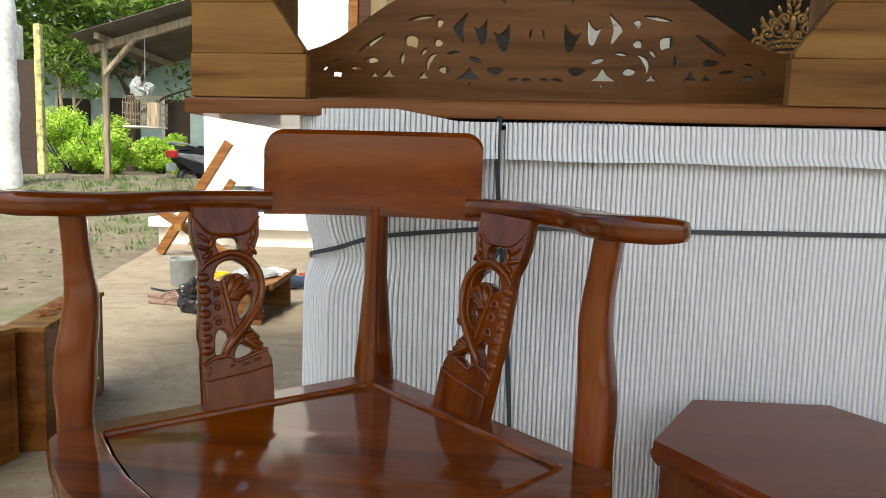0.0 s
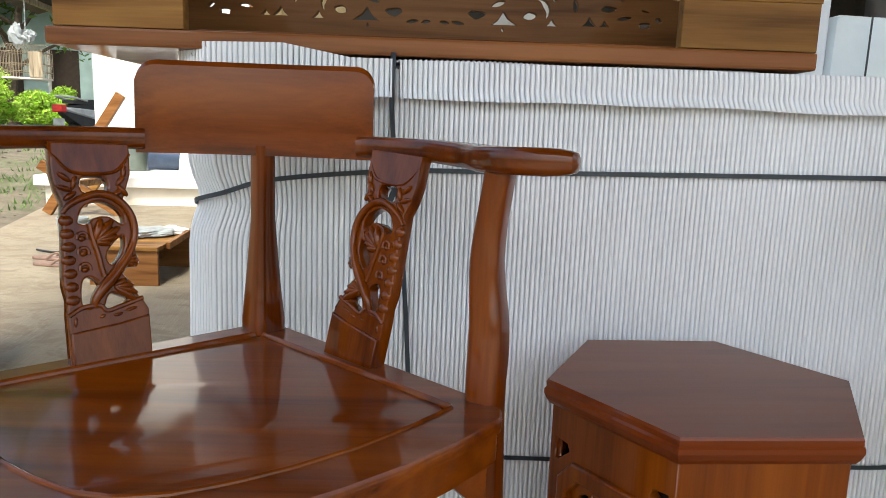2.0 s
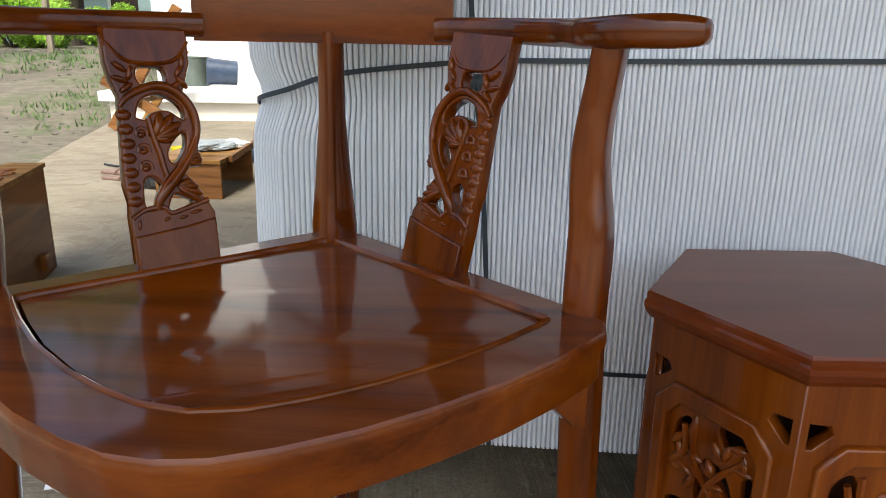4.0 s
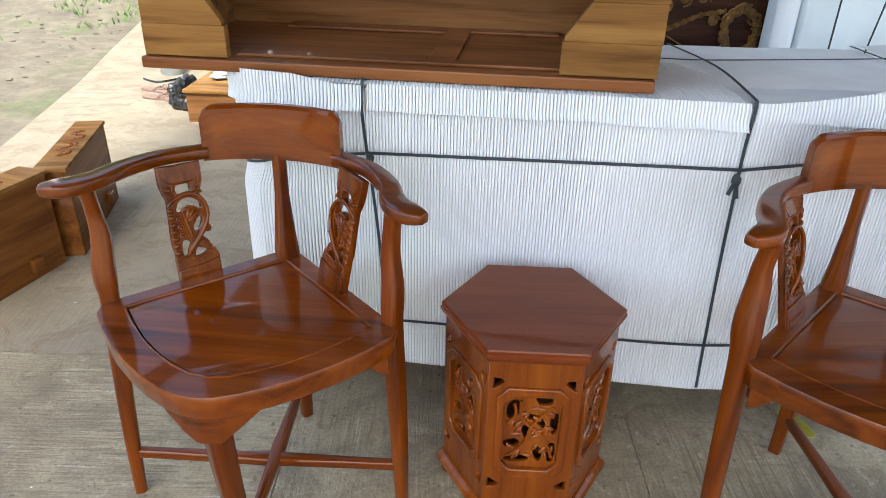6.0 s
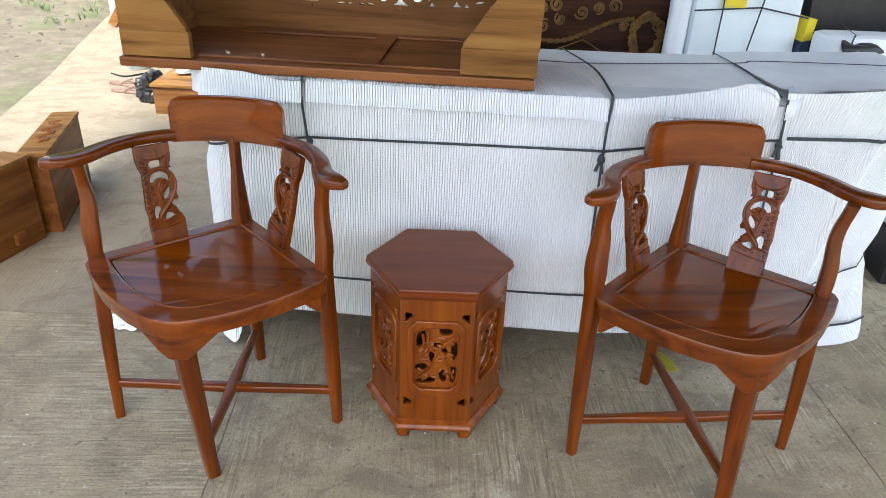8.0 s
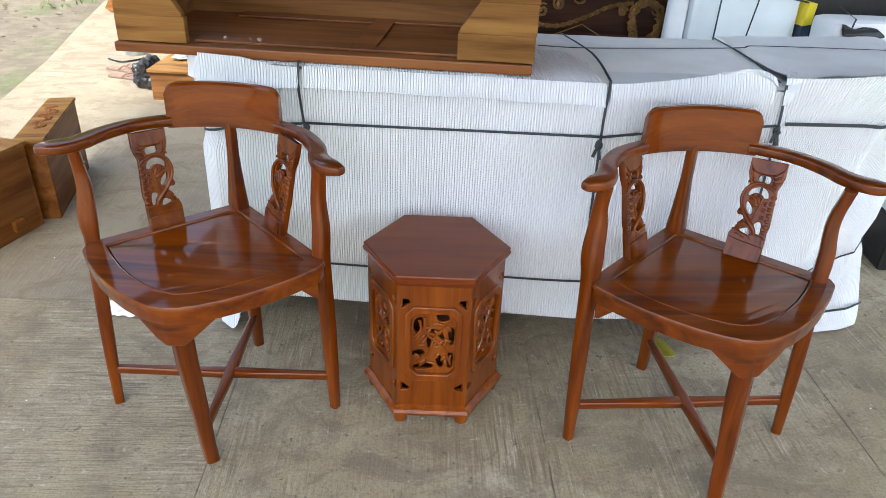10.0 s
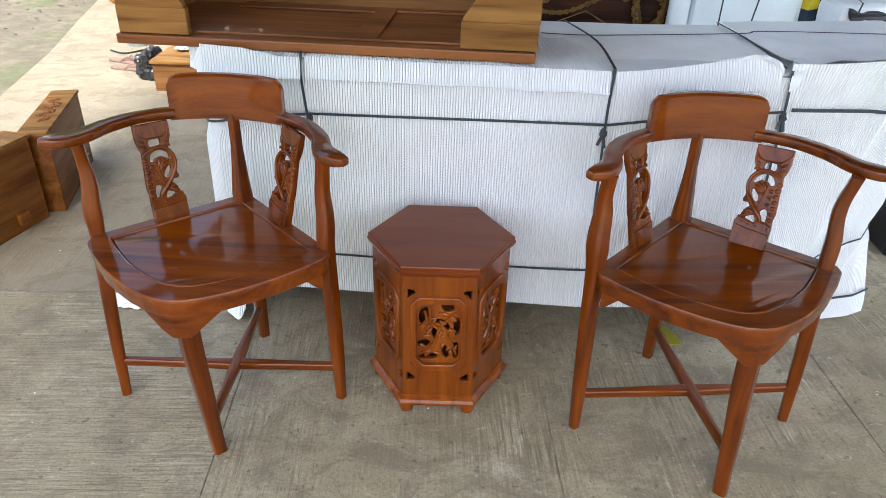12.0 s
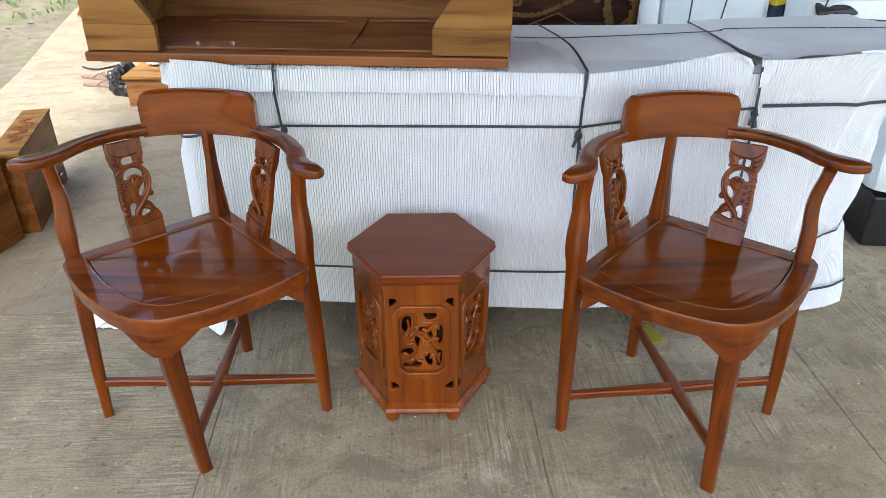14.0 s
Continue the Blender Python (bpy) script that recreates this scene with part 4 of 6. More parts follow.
def right_bundle():
    ob = thing("wrapped_bundle", pose(0, 0, 0), "tall bundle in white ribbed sheet beside the chair", "bundle")
    bm = bmesh.new()
    corrugated(bm, [(1.373, 0.937), (1.60, 0.985), (1.87, 1.06)], lambda s: 0.012, lambda s: 0.828 + 0.012 * noise.noise(Vector((s * 7, 1, 1))), 24, seed=4.0, wobble=0.012)

    def spread(v):
        k = max(0.0, (v.z - 0.58) / 0.22)
        q = v.copy()
        # slack sheet: drawn in over the foot and at the strap, full above it
        way = max(0.0, (q.x - 1.388) / 0.48)
        drawn = 0.060 * min(1.0, max(0.0, (q.z - 0.06) / 0.22)) + 0.022 * math.exp(-((q.z - 0.33) / 0.025) ** 2) - 0.015 * math.exp(-((q.z - 0.50) / 0.10) ** 2)
        q.x += (q.x - 1.388) * 0.36 * k * k - drawn * way ** 2
        q.y += 0.10 * max(0.0, way - 0.86) ** 1.0
        crease = math.exp(-(((q.x - 1.62 - 0.25 * (q.z - 0.5)) / 0.018) ** 2)) + math.exp(-(((q.x - 1.80 - 0.3 * (q.z - 0.5)) / 0.02) ** 2))
        q.y -= 0.016 * crease
        return q

    for v in bm.verts:
        v.co = spread(v.co)
    part("side_sheet", bm, WRAP, ob, "white corrugated sheet", True)
    bm = bmesh.new()
    rows = []
    for j in range(9):
        t = j / 8
        rows.append([bm.verts.new((1.39 + 0.63 * i / 16 - 0.08 * t * i / 16, 0.945 + 0.168 * i / 16 + (0.53 - 0.1 * i / 16) * t, 0.826 - 0.014 * min(1, t * 4) + 0.006 * noise.noise(Vector((i * 0.5, t * 5, 9))))) for i in range(17)])
    for r0, r1 in zip(rows, rows[1:]):
        for i in range(16):
            bm.faces.new((r0[i], r0[i + 1], r1[i + 1], r1[i]))
    part("top_sheet", bm, WRAP_TOP, ob, "smooth top of the wrapping, whitened for the light on it", True)
    bm = prism(bmesh.new(), [(1.385, 0.975), (1.755, 1.085), (1.85, 1.46), (1.385, 1.45)], 0.0, 0.78)
    part("content", bm, WRAP_TOP, ob)
    # torn white paper between the two bundles
    bm = bmesh.new()
    rows = []
    way = spline([(1.428, 1.040, 0.818), (1.408, 0.990, 0.818), (1.388, 0.940, 0.814), (1.376, 0.918, 0.796), (1.368, 0.914, 0.768)], 5)
    for i, p in enumerate(way):
        w = 0.007 + 0.012 * math.sin(math.pi * min(1.0, (i + 2) / (len(way) + 1)))
        row = []
        for j in range(7):
            u = j / 6 - 0.5
            q = p + Vector((w * 2 * u, 0.25 * w * u, 0)) + 0.007 * Vector((noise.noise(p * 30 + Vector((j, 0, 0))), noise.noise(p * 34 + Vector((0, j * 0.6, 5))), noise.noise(p * 26 + Vector((0, 0, j * 0.7)))))
            row.append(bm.verts.new(q))
        rows.append(row)
    for r0, r1 in zip(rows, rows[1:]):
        for j in range(6):
            bm.faces.new((r0[j], r0[j + 1], r1[j + 1], r1[j]))
    part("torn_corner", bm, WRAP, ob, "torn white inner paper")
    for pth, w in (([(1.388, 0.93, 0.715), (1.50, 0.952, 0.708), (1.70, 0.985, 0.700), (2.06, 1.075, 0.690)], 0.009), ([(1.388, 0.918, 0.235), (1.62, 0.966, 0.275), (1.87, 1.043, 0.33)], 0.005), ([(1.70, 1.003, 0.10), (1.80, 1.025, 0.099), (1.875, 1.050, 0.098)], 0.008)):
        pts = [spread(p) for p in spline(pth, 5)]
        part("strap", ribbon(bmesh.new(), pts, w, (0.2, -1, 0)), STRAP, ob)


def cabinet():
    ob = thing("open_cabinet", pose(-0.29, 1.076, 0.814, 0, 0, -6.61), "unfinished teak cabinet with fretwork back lying on the bundle", "cabinet")
    L, D = 1.035, 0.445
    bm = bmesh.new()
    box(bm, -0.012, L, -0.012, D, 0.0, 0.024, 0.004)
    part("bottom_board", bm, RED_TEAK, ob)
    # framed floor inside
    for a in ((0.18, 0.58, 0.03, 0.09), (0.18, 0.58, D - 0.09, D - 0.03), (0.58, 0.64, 0.03, D - 0.03), (0.64, 0.855, 0.03, 0.07), (0.64, 0.855, D - 0.07, D - 0.03)):
        part("floor_rail", box(bmesh.new(), *a, 0.0245, 0.031, 0.002), RED_TEAK, ob)
    # end panels of three planks each, edge to edge
    for side in (0, 1):
        edges = [(0.026, 0.0898, 0.0, 0.0), (0.0902, 0.1638, 0.004, 0.05), (0.1642, 0.2408, 0.05, 0.10), (0.2412, 0.31, 0.10, 0.14)]
        for k, (z0, z1, c0, c1) in enumerate(edges):
            out = 0.012 * noise.noise(Vector((k * 3.1, side * 7.7, 0))) - 0.006
            loop = [(out, z0), (0.172 - c0, z0), (0.172 - c0 - (0.0 if k != 1 else 0.0), z0 + 0.008 if k == 1 else z0 + 0.002), (0.172 - c1, z1), (out, z1)]
            if side:
                loop = [(L - x - 0.004 if x > 0.1 else L - x, z) for x, z in loop][::-1]
                loop = [(x if x > L - 0.1 else x - 0.008, z) for x, z in loop]
            bm = fretted([loop], 0.022, 0.0012)
            bmesh.ops.transform(bm, matrix=pose(0, 0.011, 0, 90, 0, 0), verts=bm.verts)
            part("plank", bm, RAW, ob, "pale planed teak plank")
    for x0 in (0.0, L - 0.02):
        bm = box(bmesh.new(), x0, x0 + 0.02, 0.0235, D - 0.03, 0.0245, 0.31, 0.002)
        part("end_panel", bm, RAW_DARK, ob)
    # pierced back
    half = [(0.52, 0.10), (0.50, 0.135), (0.473, 0.140), (0.44, 0.150), (0.403, 0.167), (0.357, 0.198), (0.30, 0.236), (0.20, 0.285), (0.10, 0.315)]
    outer = [(-0.52, 0.0), (0.52, 0.0)] + half + [(0.0, 0.325)] + [(-x, z) for x, z in half[::-1]]
    loops = [outer]

    def leaf(x, z, l, w, turn, bend=0.3):
        pts = [(-l, 0), (-0.4 * l, w * 0.8), (0.2 * l, w), (l, bend * w), (0.3 * l, -0.5 * w), (-0.4 * l, -0.6 * w)]
        c, s = math.cos(radians(turn)), math.sin(radians(turn))
        return round_loop([(x + px * c - pz * s, z + px * s + pz * c) for px, pz in pts], 3)

    def peak(x, z, w, h):
        return [(x - w, z), (x + w, z), (x + 0.5 * w, z + 0.35 * h), (x + 0.1 * w, z + h), (x - 0.25 * w, z + 0.5 * h)]

    def crescent(x, z, r, a0, a1, w):
        arc = [a0 + (a1 - a0) * i / 6 for i in range(7)]
        outer_arc = [(x + r * math.cos(radians(a)), z + r * math.sin(radians(a))) for a in arc]
        inner_arc = [(x + (r - w * math.sin(math.pi * i / 6)) * math.cos(radians(a)), z + (r - w * math.sin(math.pi * i / 6)) * math.sin(radians(a))) for i, a in enumerate(arc)][::-1][1:-1]
        return outer_arc + inner_arc

    def wing(x, z, w, h):
        """A shield-like cut with one straight side and a hooked top."""
        return round_loop([(x + w, z + 0.5 * h), (x + 0.55 * w, z + 0.30 * h), (x - 0.3 * w, z + 0.12 * h), (x - w, z + 0.2 * h), (x - 0.5 * w, z - 0.1 * h), (x + 0.1 * w, z - 0.5 * h), (x + 0.8 * w, z - 0.45 * h), (x + 1.05 * w, z)], 3)

    def flame(x, z, w, h):
        return round_loop([(x + 1.0 * w, z + 0.5 * h), (x + 0.1 * w, z + 0.3 * h), (x - 0.9 * w, z + 0.02 * h), (x - 0.5 * w, z - 0.18 * h), (x + 0.6 * w, z - 0.5 * h), (x + 0.35 * w, z - 0.1 * h), (x + 0.5 * w, z + 0.15 * h)], 3)

    def ragged(x, z, w, h, seed):
        """A lobed cut, as left between carved leaves."""
        rnd = random.Random(seed)
        return round_loop([(x + w * math.cos(a * 0.785) * rnd.uniform(0.55, 1.15), z + h * math.sin(a * 0.785) * rnd.uniform(0.55, 1.15)) for a in range(8)], 3)

    cuts = [leaf(-0.434, 0.104, 0.007, 0.005, 15), ragged(-0.408, 0.093, 0.015, 0.007, 1), leaf(-0.407, 0.120, 0.008, 0.002, 10), leaf(-0.367, 0.105, 0.014, 0.004, -12), leaf(-0.335, 0.156, 0.036, 0.0055, 33), ragged(-0.336, 0.122, 0.017, 0.007, 9), peak(-0.330, 0.089, 0.010, 0.012), peak(-0.301, 0.089, 0.015, 0.018),
            ragged(-0.250, 0.160, 0.016, 0.016, 4), leaf(-0.270, 0.126, 0.012, 0.006, 80), leaf(-0.226, 0.140, 0.010, 0.005, 45), ragged(-0.198, 0.158, 0.010, 0.009, 6), crescent(-0.200, 0.116, 0.022, 75, 225, 0.011), leaf(-0.184, 0.103, 0.013, 0.009, -20), leaf(-0.166, 0.138, 0.013, 0.004, 5), peak(-0.228, 0.087, 0.012, 0.014),
            leaf(-0.233, 0.206, 0.028, 0.005, 8), ragged(-0.196, 0.198, 0.011, 0.010, 7), flame(-0.154, 0.187, 0.015, 0.060), wing(-0.113, 0.180, 0.013, 0.048), wing(-0.071, 0.169, 0.016, 0.052), peak(-0.135, 0.086, 0.026, 0.025), leaf(-0.131, 0.076, 0.002, 0.005, 0), leaf(-0.122, 0.124, 0.014, 0.006, -25),
            ragged(-0.078, 0.104, 0.020, 0.009, 8), leaf(-0.044, 0.086, 0.012, 0.004, 5), leaf(-0.018, 0.086, 0.009, 0.004, 3), leaf(-0.012, 0.176, 0.009, 0.003, 75), flame(-0.07, 0.25, 0.010, 0.03), leaf(-0.14, 0.262, 0.03, 0.008, 25)]
    for c in cuts:
        loops.append(c)
        loops.append([(-x, z) for x, z in c][::-1])
    bm = fretted(loops, 0.016, 0.0008)
    bmesh.ops.transform(bm, matrix=pose(0.508, D - 0.012, 0.0245, 90, 0, 0), verts=bm.verts)
    part("fretwork", bm, RAW_DARK, ob, "pierced and shaped back board")
    bm = box(bmesh.new(), 0.02, L - 0.02, D - 0.026, D - 0.021, 0.0245, 0.075, 0.001)
    part("back_rail", bm, RAW_DARK, ob)


main_bundle()
right_bundle()
cabinet()

# ---- crates and things on the work floor ----
def drawer_box(m, w, d, h, label):
    ob = thing("wooden_chest", m, label, "chest", "narrow chests beside the chair")
    for nm, a in (("front", (0, w, 0, 0.016, 0.0, h - 0.014)), ("back", (0, w, d - 0.016, d, 0.0, h - 0.014)), ("side", (0, 0.014, 0.0165, d - 0.0165, 0.0, h - 0.014)), ("side", (w - 0.014, w, 0.0165, d - 0.0165, 0.0, h - 0.014)), ("top", (-0.005, w + 0.005, -0.006, d + 0.006, h - 0.0135, h))):
        # the top takes paler teak: reflected sky put into its colour
        part(nm, box(bmesh.new(), *a, 0.002), RAW if nm == "top" else CHEST, ob)
    bm = bmesh.new()
    rnd = random.Random(4)
    for i in range(26):
        t = i / 25
        blob(bm, (w / 2 + 0.022 * math.sin(t * 19), d * (0.25 + 0.5 * t), h + 0.001), (0.013, 0.007, 0.006), rnd.uniform(0, 180), 8)
    part("carving", bm, CHEST, ob, "carved leaf rosette", True)
    part("knob", box(bmesh.new(), w - 0.002, w + 0.018, 0.36, 0.405, 0.03, 0.075, 0.006), CHEST, ob)
    return ob


drawer_box(pose(-0.998, 1.70, 0, 0, 0, 11), 0.095, 0.505, 0.322, "narrow glossy teak chest with carved top beside chair")
drawer_box(pose(-1.188, 1.222, 0, 0, 0, -16.8), 0.10, 0.50, 0.33, "narrow planed teak chest with glossy top on concrete")


def plastic(name, m, size, seed, mat, label, category):
    bm = bmesh.new()
    made = bmesh.ops.create_icosphere(bm, subdivisions=4, radius=1.0)["verts"]
    for v in made:
        n1 = noise.noise(v.co * 1.7 + Vector((seed, 0, 0)))
        n2 = abs(noise.noise(v.co * 4.0 + Vector((0, seed, 0))))
        v.co *= 1 + 0.35 * n1 + 0.30 * n2
        v.co = Vector((v.co.x * size[0], v.co.y * size[1], max(v.co.z * size[2] + size[2] * 0.75, 0.002)))
    solo(name, bm, mat, label, category, m)


plastic("plastic_bag", pose(-1.15, 3.48, 0, 0, 0, 20), (0.095, 0.08, 0.095), 3.0, BLACK, "crumpled black plastic bag on the concrete", "bag")
plastic("plastic_bag", pose(-0.408, 1.12, 0, 0, 0, 25), (0.075, 0.055, 0.024), 8.0, PLASTIC_BAG, "crumpled clear plastic film on the concrete", "plastic film")


def sandal(m):
    ob = thing("sandal", m, "worn pinkish rubber sandal on the concrete", "sandal", "pair of sandals")
    sole = round_loop([(-0.12, -0.03), (-0.05, -0.036), (0.03, -0.032), (0.10, -0.045), (0.13, 0.0), (0.10, 0.045), (0.03, 0.034), (-0.05, 0.034), (-0.12, 0.03), (-0.135, 0.0)], 4)
    part("sole", fretted([sole], 0.018, 0.004), RUBBER, ob).location.z = 0.010
    for s in (1, -1):
        part("strap", tube(bmesh.new(), spline([(0.075, 0, 0.02), (0.05, s * 0.022, 0.05), (-0.01, s * 0.036, 0.018)], 4), 0.006, 6), RUBBER, ob)


sandal(pose(-1.43, 3.79, 0, 0, 0, -22) @ Matrix.Scale(0.88, 4))
sandal(pose(-1.35, 3.63, 0, 0, 0, -14) @ Matrix.Scale(0.88, 4))


def step_bench(m):
    """Low bench: two boards on edge carry a seat with one end raised on a batten."""
    ob = thing("step_bench", m, "low brown wooden bench with rags and tools on it", "bench")
    part("seat", box(bmesh.new(), -0.31, 0.0, -0.012, 0.485, 0.158, 0.176, 0.003), RAW, ob, "pale worn seat board")
    part("front_board", box(bmesh.new(), -0.30, -0.004, 0.0, 0.020, 0.0, 0.1575, 0.002), RAW_DARK, ob)
    part("back_board", box(bmesh.new(), -0.30, -0.004, 0.455, 0.475, 0.0, 0.1575, 0.002), RAW_DARK, ob)
    part("brace", box(bmesh.new(), -0.16, -0.13, 0.021, 0.454, 0.05, 0.10, 0.002), RAW_DARK, ob)
    part("batten", sweep(bmesh.new(), [(0.010, 0.10, 0.166), (0.010, 0.50, 0.188)], (0.018, 0.03), (0, 0, 1), 0.1), RAW_DARK, ob)


step_bench(pose(-0.748, 3.195, 0, 0, 0, -4))
plastic("work_cloth", pose(-0.87, 3.50, 0.176, 0, 0, 40), (0.11, 0.07, 0.026), 5.0, GREY, "grey rag heaped on the low bench", "cloth")
plastic("work_cloth", pose(-0.80, 3.58, 0.176, 0, 0, 10), (0.08, 0.05, 0.022), 15.0, WHITE_PAINT, "white rag heaped on the low bench", "cloth")


def tin(name, m, r, h, mat, label, category):
    ob = thing(name, m, label, category)
    part("body", lathe(bmesh.new(), [(r * 0.86, 0.0), (r * 0.9, 0.004), (r, h), (r * 1.04, h + 0.004), (r * 1.04, h + 0.014), (r * 0.97, h + 0.014), (r * 0.95, h - 0.02), (r * 0.84, 0.02)], 24), mat, ob, "", True)
    pts = [(r * 1.03 * math.cos(radians(a)), r * 0.45 * math.sin(radians(a)) * 0.6 - r * 0.8 * math.sin(radians(a)), h * 0.98 - 0.35 * h * math.sin(radians(a))) for a in range(0, 181, 20)]
    part("handle", tube(bmesh.new(), pts, 0.004, 6), GREY, ob, "wire handle")


tin("tin_can", pose(-1.50, 4.24, 0), 0.082, 0.15, GREY, "dented grey tin can on the concrete", "can")
tin("tin_can", pose(-1.31, 4.36, 0), 0.045, 0.05, YELLOW, "small yellow tin on the concrete", "can")
tin("bucket", pose(-2.06, 7.30, 0.246), 0.15, 0.26, BUCKET, "grey plastic bucket on the porch", "bucket")
tin("bucket", pose(-1.62, 7.20, 0.374, 0, -86, 14), 0.125, 0.27, DARK_BLUE, "dark blue plastic bucket tipped over on the porch", "bucket")


def grinder():
    ob = thing("power_tool", pose(-0.765, 4.22, 0.045, 0, 90, 20), "dark handheld power tool lying on the concrete", "power tool")
    part("body", lathe(bmesh.new(), [(0.03, -0.16), (0.042, -0.15), (0.044, -0.05), (0.036, -0.03), (0.036, 0.06), (0.045, 0.08), (0.045, 0.14), (0.02, 0.16)], 16), DARK_BLUE, ob, "", True)
    part("switch", box(bmesh.new(), -0.052, -0.040, -0.01, 0.01, -0.03, 0.03, 0.003), RED, ob)


grinder()
bm = tube(bmesh.new(), spline([(-1.62, 4.05, 0.008), (-1.5, 3.98, 0.008), (-1.38, 4.08, 0.008), (-1.28, 4.0, 0.008), (-1.1, 4.12, 0.008), (-0.95, 4.26, 0.008), (-0.86, 4.22, 0.02)], 6), 0.006, 6)
solo("cable", bm, BLACK, "black power cable trailing over the concrete", "cable", smooth=True)


def sawhorse():
    ob = thing("sawhorse", pose(0, 0, 0), "crossed wooden sawhorse with one long leaning leg", "sawhorse")
    for nm, a, b, y in (("long_leg", (-2.20, 0.02), (-1.64, 0.91), 5.60), ("short_leg", (-2.26, 0.38), (-1.70, 0.02), 5.66)):
        part(nm, sweep(bmesh.new(), [(a[0], y, a[1]), (b[0], y, b[1])], (0.07, 0.05), (0, 1, 0), 0.08), RAW_DARK, ob)
    part("rail", sweep(bmesh.new(), [(-2.02, 5.5, 0.235), (-1.95, 6.2, 0.235)], (0.06, 0.05), (0, 0, 1), 0.08), RAW, ob)
    part("back_leg", sweep(bmesh.new(), [(-2.15, 6.15, 0.02), (-1.78, 6.15, 0.60)], (0.06, 0.05), (0, 1, 0), 0.08), RAW, ob)


sawhorse()
bm = fretted([round_loop([(-0.055, 0.0), (-0.02, 0.024), (0.03, 0.02), (0.06, 0.0), (0.03, -0.02), (-0.02, -0.022)], 4)], 0.0016, 0.0004)
for v in bm.verts:
    v.co.z += 6.0 * v.co.x * v.co.x + 10 * v.co.y * v.co.y
solo("fallen_leaf", bm, FALLEN, "yellow-green fallen leaf beside the chair leg", "leaf", pose(1.205, 0.93, 0.003, 10, 0, -68))
bm = fretted([round_loop([(-0.05, 0.0), (-0.02, 0.03), (0.03, 0.026), (0.05, 0.0), (0.02, -0.03), (-0.03, -0.024)], 4)], 0.0016, 0.0004)
for v in bm.verts:
    v.co.z += 8.0 * v.co.y * v.co.y
solo("fallen_leaf", bm, PLASTIC_BAG, "pale torn scrap on the concrete", "scrap", pose(-1.02, 1.235, 0.002, 0, 0, 20))

# ---- furniture stored behind the bundles ----
def braid(bm, path, r, turns, w):
    """Two strands twisted round a path."""
    pts = spline(path, 10)
    for ph in (0, math.pi):
        strand = []
        for i, p in enumerate(pts):
            t = (pts[min(i + 1, len(pts) - 1)] - pts[max(i - 1, 0)]).normalized()
            n1 = t.cross(Vector((0, 1, 0))).normalized()
            a = ph + 2 * math.pi * turns * i / (len(pts) - 1)
            strand.append(p + n1 * r * math.cos(a) + Vector((0, -1, 0)) * r * math.sin(a))
        tube(bm, strand, w, 6)


